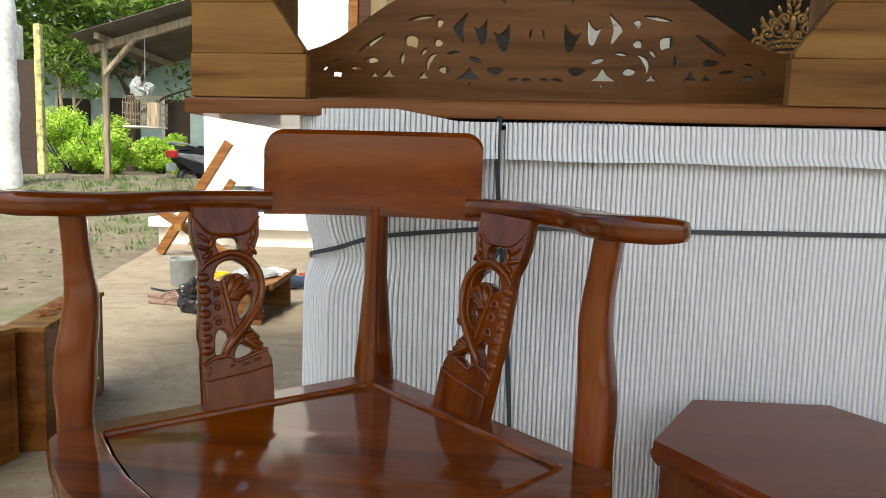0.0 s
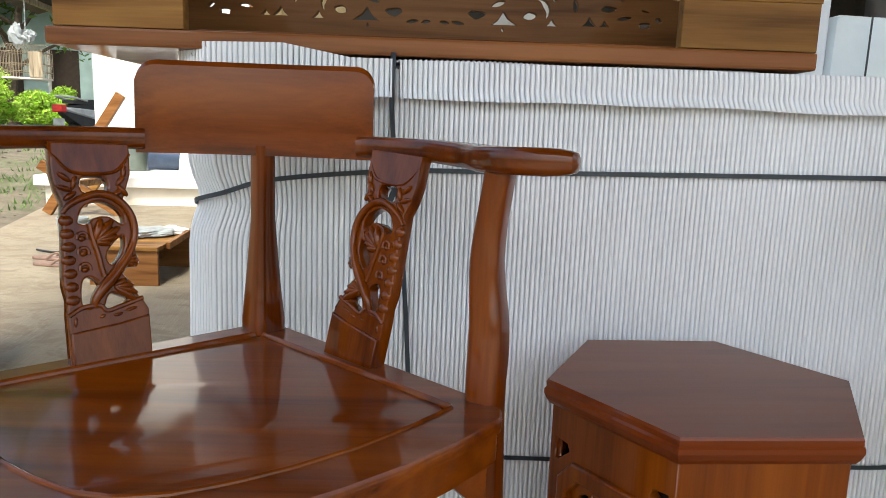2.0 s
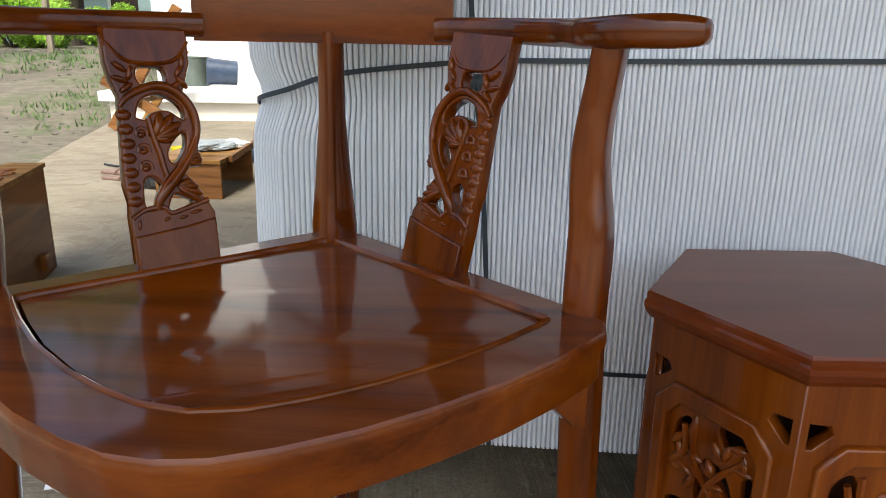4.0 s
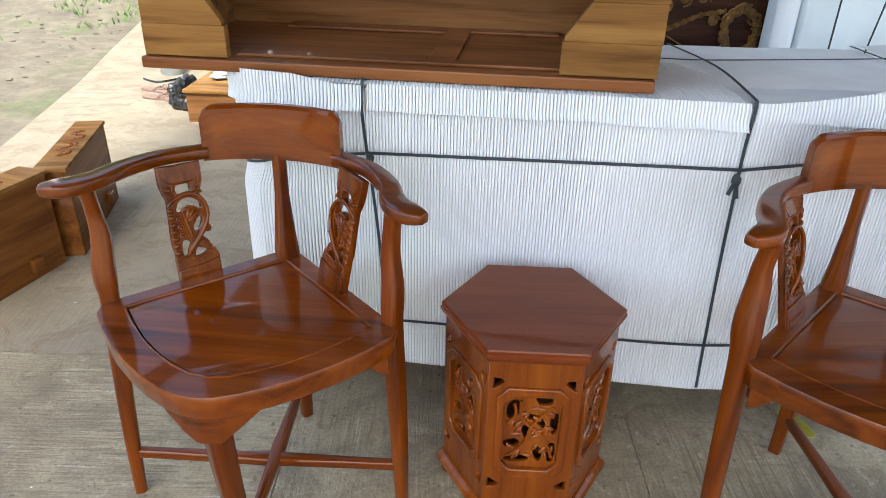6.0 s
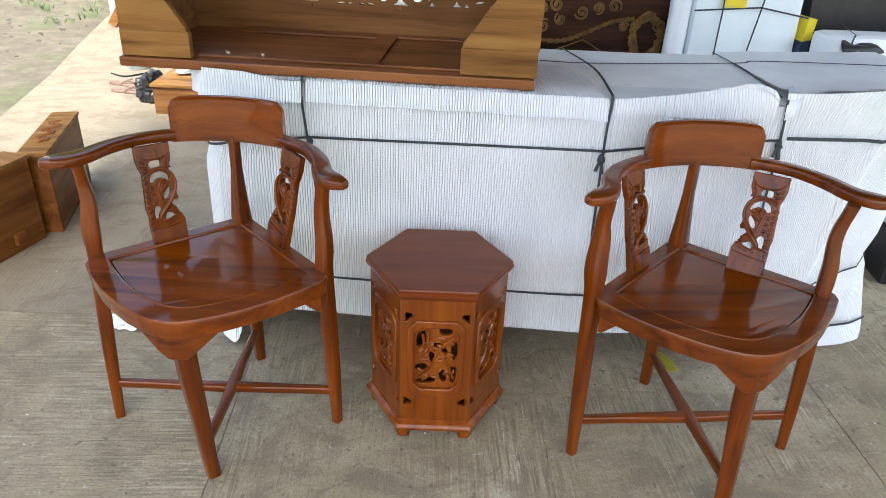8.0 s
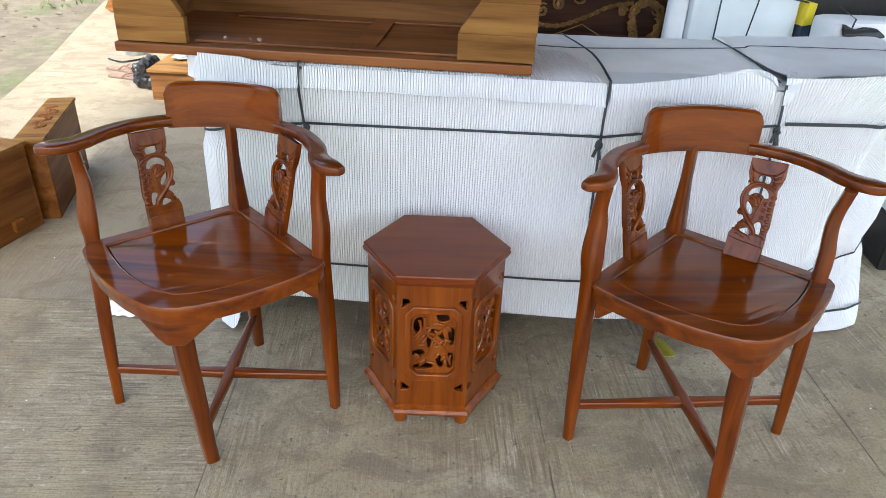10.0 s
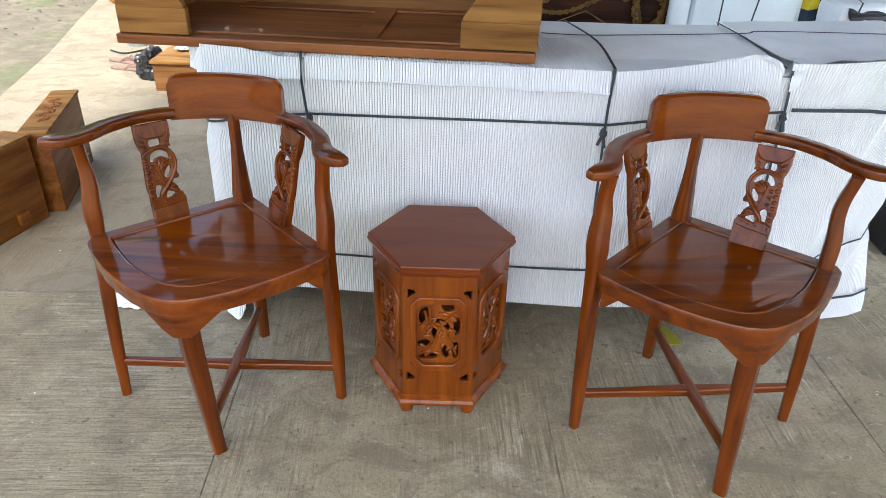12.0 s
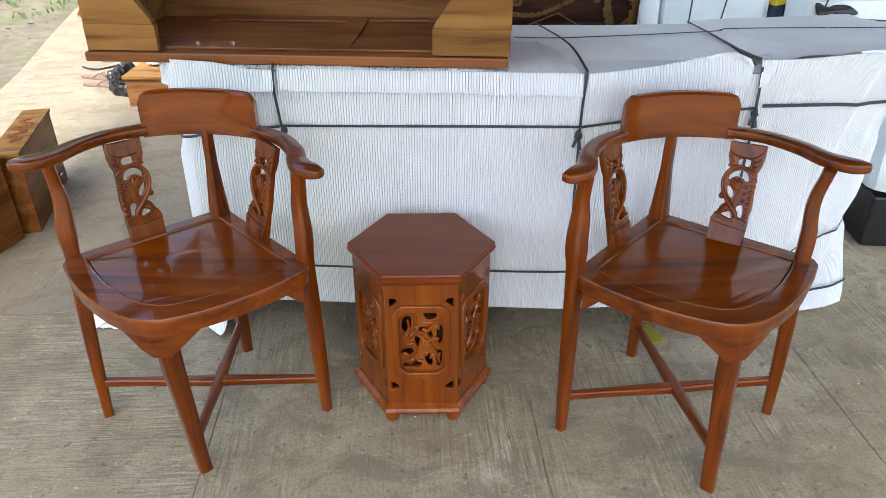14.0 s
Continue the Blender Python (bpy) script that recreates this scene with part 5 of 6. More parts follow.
def headboard():
    ob = thing("carved_headboard", pose(0.93, 2.40, 0), "dark carved headboard with gilded scrolls and crown", "headboard")
    loop = [(0.0, 0.0), (0.62, 0.0), (0.62, 0.80), (0.60, 0.95), (0.50, 1.02), (0.42, 1.12), (0.26, 1.15), (0.14, 1.12), (0.06, 1.02), (0.0, 0.95)]
    bm = fretted([loop], 0.05, 0.008)
    bmesh.ops.transform(bm, matrix=pose(0, 0.03, 0, 90, 0, 0), verts=bm.verts)
    part("panel", bm, DARK_CARVED, ob)
    def scroll(bm, x, z, r, start, turns, w, y=-0.010):
        pts = []
        for k in range(17):
            t = k / 16
            ang = radians(start) + turns * 2 * math.pi * t
            rr = r * (1 - 0.78 * t)
            pts.append((x + rr * math.cos(ang), y - 0.004 * t, z + rr * math.sin(ang)))
        tube(bm, pts, [w * (0.55 + 0.45 * math.sin(math.pi * k / 16)) for k in range(17)], 6)
        blob(bm, pts[-1], (w * 1.3, w, w * 1.3), 0, 6)

    bm = bmesh.new()
    braid(bm, [(0.02, -0.010, 0.655), (0.12, -0.010, 0.645), (0.20, -0.010, 0.665), (0.28, -0.010, 0.70), (0.36, -0.010, 0.735), (0.45, -0.010, 0.75)], 0.0070, 18, 0.0055)
    part("gilt_braid", bm, GOLD, ob, "dull gold twisted braid", True)
    rnd = random.Random(5)
    bm = bmesh.new()
    for k in range(17):
        ang = radians(-70 + 18 * k)
        x, z = 0.515 + 0.062 * math.cos(ang), 0.675 + 0.085 * math.sin(ang)
        scroll(bm, x, z, rnd.uniform(0.018, 0.028), rnd.uniform(0, 360), rnd.choice((1.2, -1.2)), 0.0075, -0.012)
        blob(bm, (x + rnd.uniform(-0.012, 0.012), -0.012, z + rnd.uniform(-0.012, 0.012)), (0.016, 0.008, 0.006), 0, 8)
    part("gilt_wreath", bm, GOLD, ob, "dull gold wreath of carved leaves", True)
    bm = bmesh.new()
    tube(bm, [(0.10, -0.01, 0.60), (0.24, -0.01, 0.655), (0.34, -0.01, 0.60)], 0.0028, 6)
    for x, z, r in ((0.06, 0.71, 0.03), (0.13, 0.74, 0.026), (0.05, 0.79, 0.035), (0.11, 0.80, 0.03), (0.36, 0.80, 0.03), (0.41, 0.715, 0.022), (0.22, 0.77, 0.03), (0.29, 0.79, 0.026)):
        scroll(bm, x, z, r, x * 900, 1.3, 0.0075)
    part("gilt_scroll", bm, GOLD, ob, "dull gold scrolls", True)
    # openwork crown
    bm = bmesh.new()
    cx, cz = 0.285, 1.195
    for dz, w in ((0.0, 0.006), (-0.020, 0.005), (-0.038, 0.006)):
        tube(bm, spline([(cx - 0.125, -0.005, cz - 0.034 + dz), (cx - 0.06, -0.005, cz - 0.004 + dz), (cx, -0.005, cz + 0.004 + dz), (cx + 0.06, -0.005, cz - 0.004 + dz), (cx + 0.125, -0.005, cz - 0.034 + dz)], 5), w, 6)
    for i in range(15):
        u = -0.115 + 0.23 * i / 14
        blob(bm, (cx + u, -0.009, cz - 0.012 - 1.9 * u * u), (0.006, 0.005, 0.006), 0, 6)
    for s in (1, -1):
        for x, z, r, a0, tn in ((0.108, -0.004, 0.026, 200, 1.25), (0.078, 0.022, 0.027, 220, 1.3), (0.046, 0.040, 0.028, 240, 1.3), (0.020, 0.020, 0.018, 300, -1.2), (0.062, 0.062, 0.018, 200, 1.2), (0.028, 0.072, 0.022, 260, 1.3), (0.090, 0.048, 0.014, 180, 1.2)):
            scroll(bm, cx + s * x, cz + z, r, a0 if s > 0 else 180 - a0, tn if s > 0 else -tn, 0.0058, -0.005)
        for x, z, a, l in ((0.122, 0.028, 60, 0.016), (0.098, 0.066, 70, 0.015), (0.070, 0.086, 60, 0.016), (0.044, 0.100, 70, 0.017), (0.014, 0.112, 60, 0.016), (0.018, 0.132, 75, 0.013), (0.012, 0.092, 40, 0.014)):
            made = bmesh.ops.create_uvsphere(bm, u_segments=8, v_segments=5, radius=1.0)["verts"]
            bmesh.ops.scale(bm, vec=(l, 0.006, 0.0065), verts=made)
            bmesh.ops.transform(bm, matrix=pose(cx + s * x, -0.005, cz + z, 0, -a if s > 0 else a - 180, 0), verts=made)
    blob(bm, (cx, -0.006, cz + 0.135), (0.007, 0.006, 0.020), 0, 8)
    blob(bm, (cx, -0.008, cz + 0.055), (0.012, 0.008, 0.030), 0, 8)
    part("gilt_crown", bm, GOLD, ob, "gilded openwork crown of leaf scrolls", True)


headboard()


def standing_board(m, w, h, mat, label):
    """A plain door-like panel with a raised frame, standing on edge."""
    ob = thing("standing_panel", m, label, "panel")
    part("panel", box(bmesh.new(), 0.03, w - 0.03, 0.008, 0.020, 0.03, h - 0.03, 0.001), mat, ob)
    for a in ((0, 0.045, 0, h), (w - 0.045, w, 0, h)):
        part("stile", box(bmesh.new(), a[0], a[1], 0, 0.028, a[2], a[3], 0.002), mat, ob)
    for z in (0.0, h - 0.05):
        part("rail", box(bmesh.new(), 0.0455, w - 0.0455, 0.001, 0.027, z, z + 0.05, 0.002), mat, ob)


# two panels added so that bright colour shows through the fretwork
standing_board(pose(-0.13, 1.92, 0, -3, 0, 0), 0.21, 1.20, LIGHTENED_WOOD, "added pale wood panel that brightens the fretwork openings")
standing_board(pose(0.47, 1.92, 0, -3, 0, 0), 0.22, 1.20, CREAM, "added cream panel that brightens the fretwork openings")


def soft_box(bm, x0, x1, y0, y1, z0, z1, seed, amount=0.02, r=0.03):
    box(bm, x0, x1, y0, y1, z0, z1, r)
    bmesh.ops.subdivide_edges(bm, edges=bm.edges, cuts=6, use_grid_fill=True)
    for v in bm.verts:
        n = Vector((noise.noise(v.co * 4 + Vector((seed, 0, 0))), noise.noise(v.co * 4 + Vector((0, seed, 0))), 0.5 * noise.noise(v.co * 5 + Vector((0, 0, seed)))))
        k = min(1.0, (v.co.z - z0) / 0.05)
        v.co += n * amount * k
    return bm


roll = thing("foam_roll", pose(1.460, 2.06, 0), "upright roll of white foam sheet", "foam roll")
part("roll", lathe(bmesh.new(), [(0.036, 0.0), (0.038, 0.01), (0.036, 0.5), (0.038, 1.18), (0.032, 1.2)], 20), WRAP, roll, "", True)

stack = thing("wrapped_bundle", pose(0, 0, 0), "upright bundle in pale blue-white film with thin straps", "bundle")
part("film", soft_box(bmesh.new(), 1.502, 1.926, 2.02, 2.35, 0.0, 1.10, 2.0, 0.012), BLUE_WRAP, stack, "", True)
for pth in ([(1.600, 2.0, 1.09), (1.598, 2.0, 0.45)], [(1.775, 2.0, 1.09), (1.740, 2.0, 0.816), (1.690, 2.0, 0.45)], [(1.491, 2.0, 0.853), (1.745, 2.0, 0.871), (1.936, 2.0, 0.838)]):
    part("strap", ribbon(bmesh.new(), pth, 0.006, (0, -1, 0)), STRAP, stack)

part("sticker", box(bmesh.new(), 1.601, 1.684, 1.9965, 1.9995, 0.868, 0.918, 0.001), YELLOW, stack, "yellow sticker")

flagbox = thing("carton", pose(1.932, 1.995, 0, 0, 0, 8), "carton with a yellow and dark blue corner", "carton")
bm = hull(bmesh.new(), [[(0.0, 0, 0.752), (0.036, 0, 0.758), (0.036, 0.1, 0.758), (0.0, 0.1, 0.752)], [(0.006, 0, 0.84), (0.042, 0, 0.835), (0.042, 0.1, 0.835), (0.006, 0.1, 0.84)]])
part("upper", bm, YELLOW, flagbox)
bm = hull(bmesh.new(), [[(-0.002, 0.002, 0.0), (0.044, 0.002, 0.0), (0.044, 0.1, 0.0), (-0.002, 0.1, 0.0)], [(0.0, 0.002, 0.750), (0.036, 0.002, 0.756), (0.036, 0.1, 0.756), (0.0, 0.1, 0.750)]])
part("lower", bm, DARK_BLUE, flagbox)

low = thing("wrapped_bundle", pose(0, 0, 0), "low bundle in torn grey-white wrapping", "bundle")
part("film", soft_box(bmesh.new(), 1.945, 2.75, 1.80, 1.97, 0.0, 0.808, 6.0, 0.010), WRAP, low, "", True)
for pth in ([(1.99, 1.785, 0.72), (2.01, 1.79, 0.82), (2.03, 1.95, 0.835)], [(1.93, 1.785, 0.755), (2.10, 1.785, 0.745), (2.35, 1.785, 0.73)], [(1.95, 1.785, 0.73), (2.10, 1.785, 0.715), (2.35, 1.785, 0.695)]):
    part("strap", ribbon(bmesh.new(), pth, 0.006, (0, -0.8, 0.6)), STRAP, low)
bm = fretted([round_loop([(-0.075, 0.028), (-0.03, 0.012), (0.0, 0.02), (0.05, 0.016), (0.085, -0.012), (0.03, -0.018), (-0.01, -0.010), (-0.055, -0.022)], 3)], 0.012, 0.003)
for v in bm.verts:
    v.co.z += 0.008 * noise.noise(v.co * 40)
bmesh.ops.transform(bm, matrix=pose(2.04, 1.783, 0.775, 84, 0, 0), verts=bm.verts)
part("torn_patch", bm, BLACK, low, "torn black plastic")

# black block added in place of the unlit space behind the bundles
cover = thing("draped_furniture", pose(0, 0, 0), "tall black block added for the dark behind the bundles", "covered furniture")
part("sheet", soft_box(bmesh.new(), 1.99, 3.5, 2.10, 2.6, 0.0, 1.55, 12.0, 0.03, 0.06), BLACK, cover, "", True)

sofa = thing("wrapped_sofa", pose(2.09, 1.30, 0, 0, 0, -8), "sofa arm wrapped in pale blue film", "sofa")
part("arm", soft_box(bmesh.new(), 0.0, 0.6, 0.1, 0.75, 0.22, 0.62, 9.0, 0.02, 0.06), BLUE_WRAP, sofa, "", True)
part("base", box(bmesh.new(), 0.05, 0.58, 0.14, 0.72, 0.0, 0.20, 0.01), BLACK, sofa)

# ---- yard ----
def scatter_leaves(bm, spots, size, rnd, per):
    for c, r in spots:
        for _ in range(per):
            d = Vector((rnd.gauss(0, 1), rnd.gauss(0, 1), rnd.gauss(0, 0.8))).normalized() * rnd.random() ** 0.4
            p = Vector(c) + Vector((d.x * r[0], d.y * r[1], d.z * r[2]))
            q = Euler((rnd.uniform(-1, 1), rnd.uniform(-1, 1), rnd.uniform(0, 6.3))).to_matrix()
            s = size * rnd.uniform(0.6, 1.4)
            bm.faces.new([bm.verts.new(p + q @ Vector(o)) for o in ((-s, 0, 0), (-0.1 * s, -0.42 * s, 0.05 * s), (s, 0, -0.12 * s), (-0.1 * s, 0.42 * s, 0.05 * s))])


def tree(x, y, z0, height, spread, seed, trunk_r=0.12, per=120, clumps=26, lean=0.3, size=0.11, low=0.35):
    rnd = random.Random(seed)
    ob = thing("tree", pose(x, y, z0), "leafy tree with dark trunk in the yard", "tree", "yard trees")
    bm = bmesh.new()
    stem = spline([(0, 0, -0.2), (lean * 0.2, 0, height * 0.25), (lean * 0.6, 0.1, height * 0.5), (lean, 0, height * 0.8)], 5)
    tube(bm, stem, [trunk_r * (1.15 - 0.8 * i / (len(stem) - 1)) for i in range(len(stem))], 9)
    spots = []
    for i in range(9):
        p = stem[int(len(stem) * (low + 0.06 * i)) % len(stem)]
        a = i * 2.4 + rnd.uniform(-0.4, 0.4)
        tip = p + Vector((math.cos(a) * spread * rnd.uniform(0.5, 0.9), math.sin(a) * spread * rnd.uniform(0.4, 0.9), height * rnd.uniform(0.1, 0.3)))
        limb = spline([p, p.lerp(tip, 0.5) + Vector((0, 0, 0.15)), tip], 4)
        tube(bm, limb, [trunk_r * 0.45 * (1 - 0.8 * k / (len(limb) - 1)) for k in range(len(limb))], 6)
        spots.append((tip, (spread * 0.35, spread * 0.35, spread * 0.25)))
    part("trunk", bm, BARK, ob, "", True)
    for _ in range(clumps):
        a, r = rnd.uniform(0, 6.3), spread * rnd.random() ** 0.5
        spots.append((Vector((lean + r * math.cos(a), r * math.sin(a), height * rnd.uniform(low + 0.15, 1.05))), (spread * 0.28, spread * 0.28, spread * 0.18)))
    bm = bmesh.new()
    scatter_leaves(bm, spots, size, rnd, per)
    part("crown", bm, LEAF, ob)


tree(-8.3, 18.6, 0.45, 5.5, 2.4, 1, 0.13, 110, 26, 0.4)
tree(-4.6, 16.5, 0.45, 5.8, 2.6, 2, 0.16, 120, 30, -0.5, 0.11, 0.42)
tree(-3.1, 14.6, 0.40, 4.8, 1.6, 3, 0.15, 90, 18, 0.3, 0.1, 0.5)
tree(-11.5, 17.0, 0.45, 6.0, 2.8, 4, 0.18, 120, 36, 0.2, 0.13)
tree(-15.0, 22.0, 0.45, 10.0, 4.6, 5, 0.22, 120, 50, 0.2, 0.18)
tree(-8.0, 27.0, 0.45, 11.5, 5.4, 6, 0.26, 120, 60, 0.2, 0.2, 0.25)
tree(-2.0, 22.0, 0.45, 7.5, 4.2, 7, 0.24, 120, 50, 0.2, 0.18, 0.3)


def bush(x, y, z0, w, h, seed, per=760):
    rnd = random.Random(seed)
    ob = thing("bush", pose(x, y, z0), "bright green leafy bush in sunlight", "bush", "yard bushes")
    bm = bmesh.new()
    for i in range(9):
        a = i * 0.7
        tube(bm, [(0, 0, -0.05), (0.25 * w * math.cos(a), 0.25 * w * math.sin(a), h * 0.35), (0.42 * w * math.cos(a), 0.42 * w * math.sin(a), h * 0.75)], [0.02, 0.014, 0.006], 5)
    part("stem", bm, BARK, ob)
    spots = [(Vector((rnd.uniform(-0.4, 0.4) * w, rnd.uniform(-0.3, 0.3) * w, h * rnd.uniform(0.12, 0.85))), (w * 0.24, w * 0.22, h * 0.2)) for _ in range(20)]
    bm = bmesh.new()
    scatter_leaves(bm, spots, 0.036, rnd, per)
    part("foliage", bm, BUSH, ob)


bush(-7.7, 14.6, 0.45, 1.6, 1.4, 11)
bush(-6.9, 14.4, 0.45, 1.2, 1.0, 12)
bush(-6.5, 16.2, 0.45, 1.1, 0.95, 13)
bush(-5.6, 15.8, 0.45, 0.9, 0.7, 14)

def sapling(x, y, h, r, seed):
    rnd = random.Random(seed)
    ob = thing("sapling", pose(x, y, 0.45), "thin pale-barked sapling with few leaves", "tree", "yard saplings")
    bm = bmesh.new()
    stem = spline([(0, 0, -0.1), (0.02, 0, h * 0.4), (-0.03, 0, h * 0.75), (0.02, 0, h)], 4)
    tube(bm, stem, [r * (1.1 - 0.5 * i / (len(stem) - 1)) for i in range(len(stem))], 8)
    spots = []
    for k in range(5):
        a = k * 2.2
        tip = Vector((0.35 * math.cos(a), 0.3 * math.sin(a), h * (0.85 + 0.1 * k)))
        tube(bm, [stem[7 + k % 4], stem[7 + k % 4].lerp(tip, 0.6) + Vector((0, 0, 0.05)), tip], [r * 0.5, r * 0.35, r * 0.15], 6)
        spots.append((tip, (0.25, 0.25, 0.2)))
    part("trunk", bm, TAN_BARK, ob, "", True)
    bm = bmesh.new()
    scatter_leaves(bm, spots, 0.07, rnd, 90)
    part("leaves", bm, LEAF, ob)


sapling(-8.30, 15.4, 2.4, 0.045, 41)
sapling(-8.06, 15.5, 2.1, 0.045, 42)

# pale palm-like trunk beside the yard
bm = bmesh.new()
stem = [(-5.62 + 0.02 * math.sin(i), 9.0, 0.2 + 0.16 * i) for i in range(36)]
tube(bm, stem, [0.23 + 0.006 * (i % 2) - 0.0008 * i for i in range(36)], 18)
solo("palm_trunk", bm, PALE_BARK, "pale ringed palm trunk at the yard edge", "tree trunk", smooth=True)

gate = thing("gate_pillar", pose(-7.42, 12.2, 0.42), "mossy yellow-green masonry pillar with brown door leaf", "pillar")
part("pillar", box(bmesh.new(), 0.40, 0.52, 0, 0.12, -0.1, 2.6, 0.03), MOSS, gate)
part("door_leaf", box(bmesh.new(), 0.08, 0.395, 0.06, 0.11, 0.0, 2.0, 0.01), RUST, gate)
part("jamb", box(bmesh.new(), -0.12, 0.078, 0.02, 0.28, -0.1, 2.6, 0.02), PALE_BARK, gate)


def far_house():
    ob = thing("far_house", pose(-13.5, 20.0, 0.45), "pale blue-green plastered house behind trees", "house")
    part("wall", box(bmesh.new(), 0, 7.5, 0, 0.2, -0.2, 3.3), PALE_BLUE, ob)
    part("wall", box(bmesh.new(), 7.3, 7.5, 0.201, 6, -0.2, 3.3), PALE_BLUE, ob)
    bm = hull(bmesh.new(), [[(-0.5, -0.7, 3.2), (8.0, -0.7, 3.2), (8.0, -0.7, 3.28), (-0.5, -0.7, 3.28)], [(-0.5, 3.0, 4.6), (8.0, 3.0, 4.6), (8.0, 3.0, 4.68), (-0.5, 3.0, 4.68)]])
    part("roof", bm, RUST, ob)
    # dark leaves stand in for the shade within the house's openings
    for x, w, z0, z1 in ((2.6, 0.9, 0.9, 2.0), (4.05, 0.85, 0.0, 2.05), (5.6, 0.7, 0.0, 2.05), (0.9, 0.9, 0.9, 2.0)):
        d = part("door" if z0 == 0 else "window", box(bmesh.new(), x, x + w, -0.03, -0.002, z0, z1, 0.01), RUST, ob, "dark leaf for the shade in the opening")
        part("frame", box(bmesh.new(), x - 0.08, x - 0.002, -0.05, -0.002, z0, z1 + 0.08, 0.005), WHITE_PAINT, d)


far_house()


def lean_to():
    ob = thing("lean_to_shed", pose(0, 0, 0), "lean-to shed of grey sheet roof on weathered posts", "shed")
    part("post", box(bmesh.new(), -5.25, -5.17, 10.95, 11.03, 0.3, 2.44, 0.008), GREY_WOOD, ob)
    part("post", box(bmesh.new(), -3.3, -3.22, 13.4, 13.48, 0.0, 3.2, 0.008), GREY_WOOD, ob)
    part("beam", sweep(bmesh.new(), [(-5.45, 11.0, 2.41), (-2.2, 11.0, 3.43)], (0.08, 0.12), (0, 0, 1), 0.1), GREY_WOOD, ob)
    part("brace", sweep(bmesh.new(), [(-5.21, 10.95, 2.05), (-4.74, 10.95, 2.58)], (0.06, 0.09), (0, 1, 0), 0.1), GREY_WOOD, ob)
    part("purlin", sweep(bmesh.new(), [(-5.2, 10.7, 2.585), (-5.2, 13.6, 2.585)], (0.07, 0.09), (0, 0, 1), 0.1), GREY_WOOD, ob)
    part("purlin", sweep(bmesh.new(), [(-3.6, 10.7, 3.085), (-3.6, 13.6, 3.085)], (0.07, 0.09), (0, 0, 1), 0.1), GREY_WOOD, ob)
    bm = bmesh.new()
    rings = []
    for j in range(61):
        y = 10.6 + 3.2 * j / 60
        w = 0.02 * (1, 0, -1, 0)[j % 4]
        rings.append([(-5.56, y, 2.545 + w), (-1.9, y, 3.69 + w), (-1.9, y, 3.70 + w), (-5.56, y, 2.555 + w)])
    hull(bm, rings)
    part("roof_sheet", bm, ROOF, ob)


lean_to()


def cage():
    ob = thing("bird_cage", pose(-4.60, 10.98, 1.26) @ Matrix.Scale(0.85, 4), "hanging white wire bird cage with pale top", "bird cage")
    w, d, h = 0.64, 0.42, 0.44
    part("tray", box(bmesh.new(), -w / 2, w / 2, -d / 2, d / 2, 0.0, 0.03, 0.005), CREAM, ob)
    bm = bmesh.new()
    for i in range(15):
        x = -w / 2 + w * i / 14
        for y in (-d / 2, d / 2):
            tube(bm, spline([(x, y, 0.03), (x, y, h), (x, y * 0.5, h + 0.11), (x, 0, h + 0.14)], 3), 0.004, 4)
    for i in range(9):
        y = -d / 2 + d * i / 8
        for x in (-w / 2, w / 2):
            tube(bm, [(x, y, 0.03), (x, y, h)], 0.004, 4)
    for z in (0.13, 0.25, h):
        tube(bm, [(-w / 2, -d / 2, z), (w / 2, -d / 2, z), (w / 2, d / 2, z), (-w / 2, d / 2, z), (-w / 2, -d / 2, z)], 0.006, 4)
    part("wires", bm, GREY_WOOD, ob)
    part("side_panel", box(bmesh.new(), w / 2 - 0.20, w / 2 + 0.012, -d / 2 - 0.012, -d / 2 - 0.006, 0.03, h, 0.002), GREY_WOOD, ob, "woven brown side panel")
    bm = bmesh.new()
    blob(bm, (-0.13, 0, h + 0.27), (0.13, 0.07, 0.17), 0, 16, 0.8)
    blob(bm, (0.06, 0, h + 0.27), (0.08, 0.06, 0.10), 0, 16, 0.8)
    part("cover_cloth", bm, GREY, ob, "pale cloth bunched above the cage")
    part("hook", tube(bmesh.new(), [(0, 0, h + 0.14), (0.03, 0, h + 0.3), (0, 0, h + 0.36), (0.0, 0.02, 1.62)], 0.008, 5), GREY, ob)


cage()


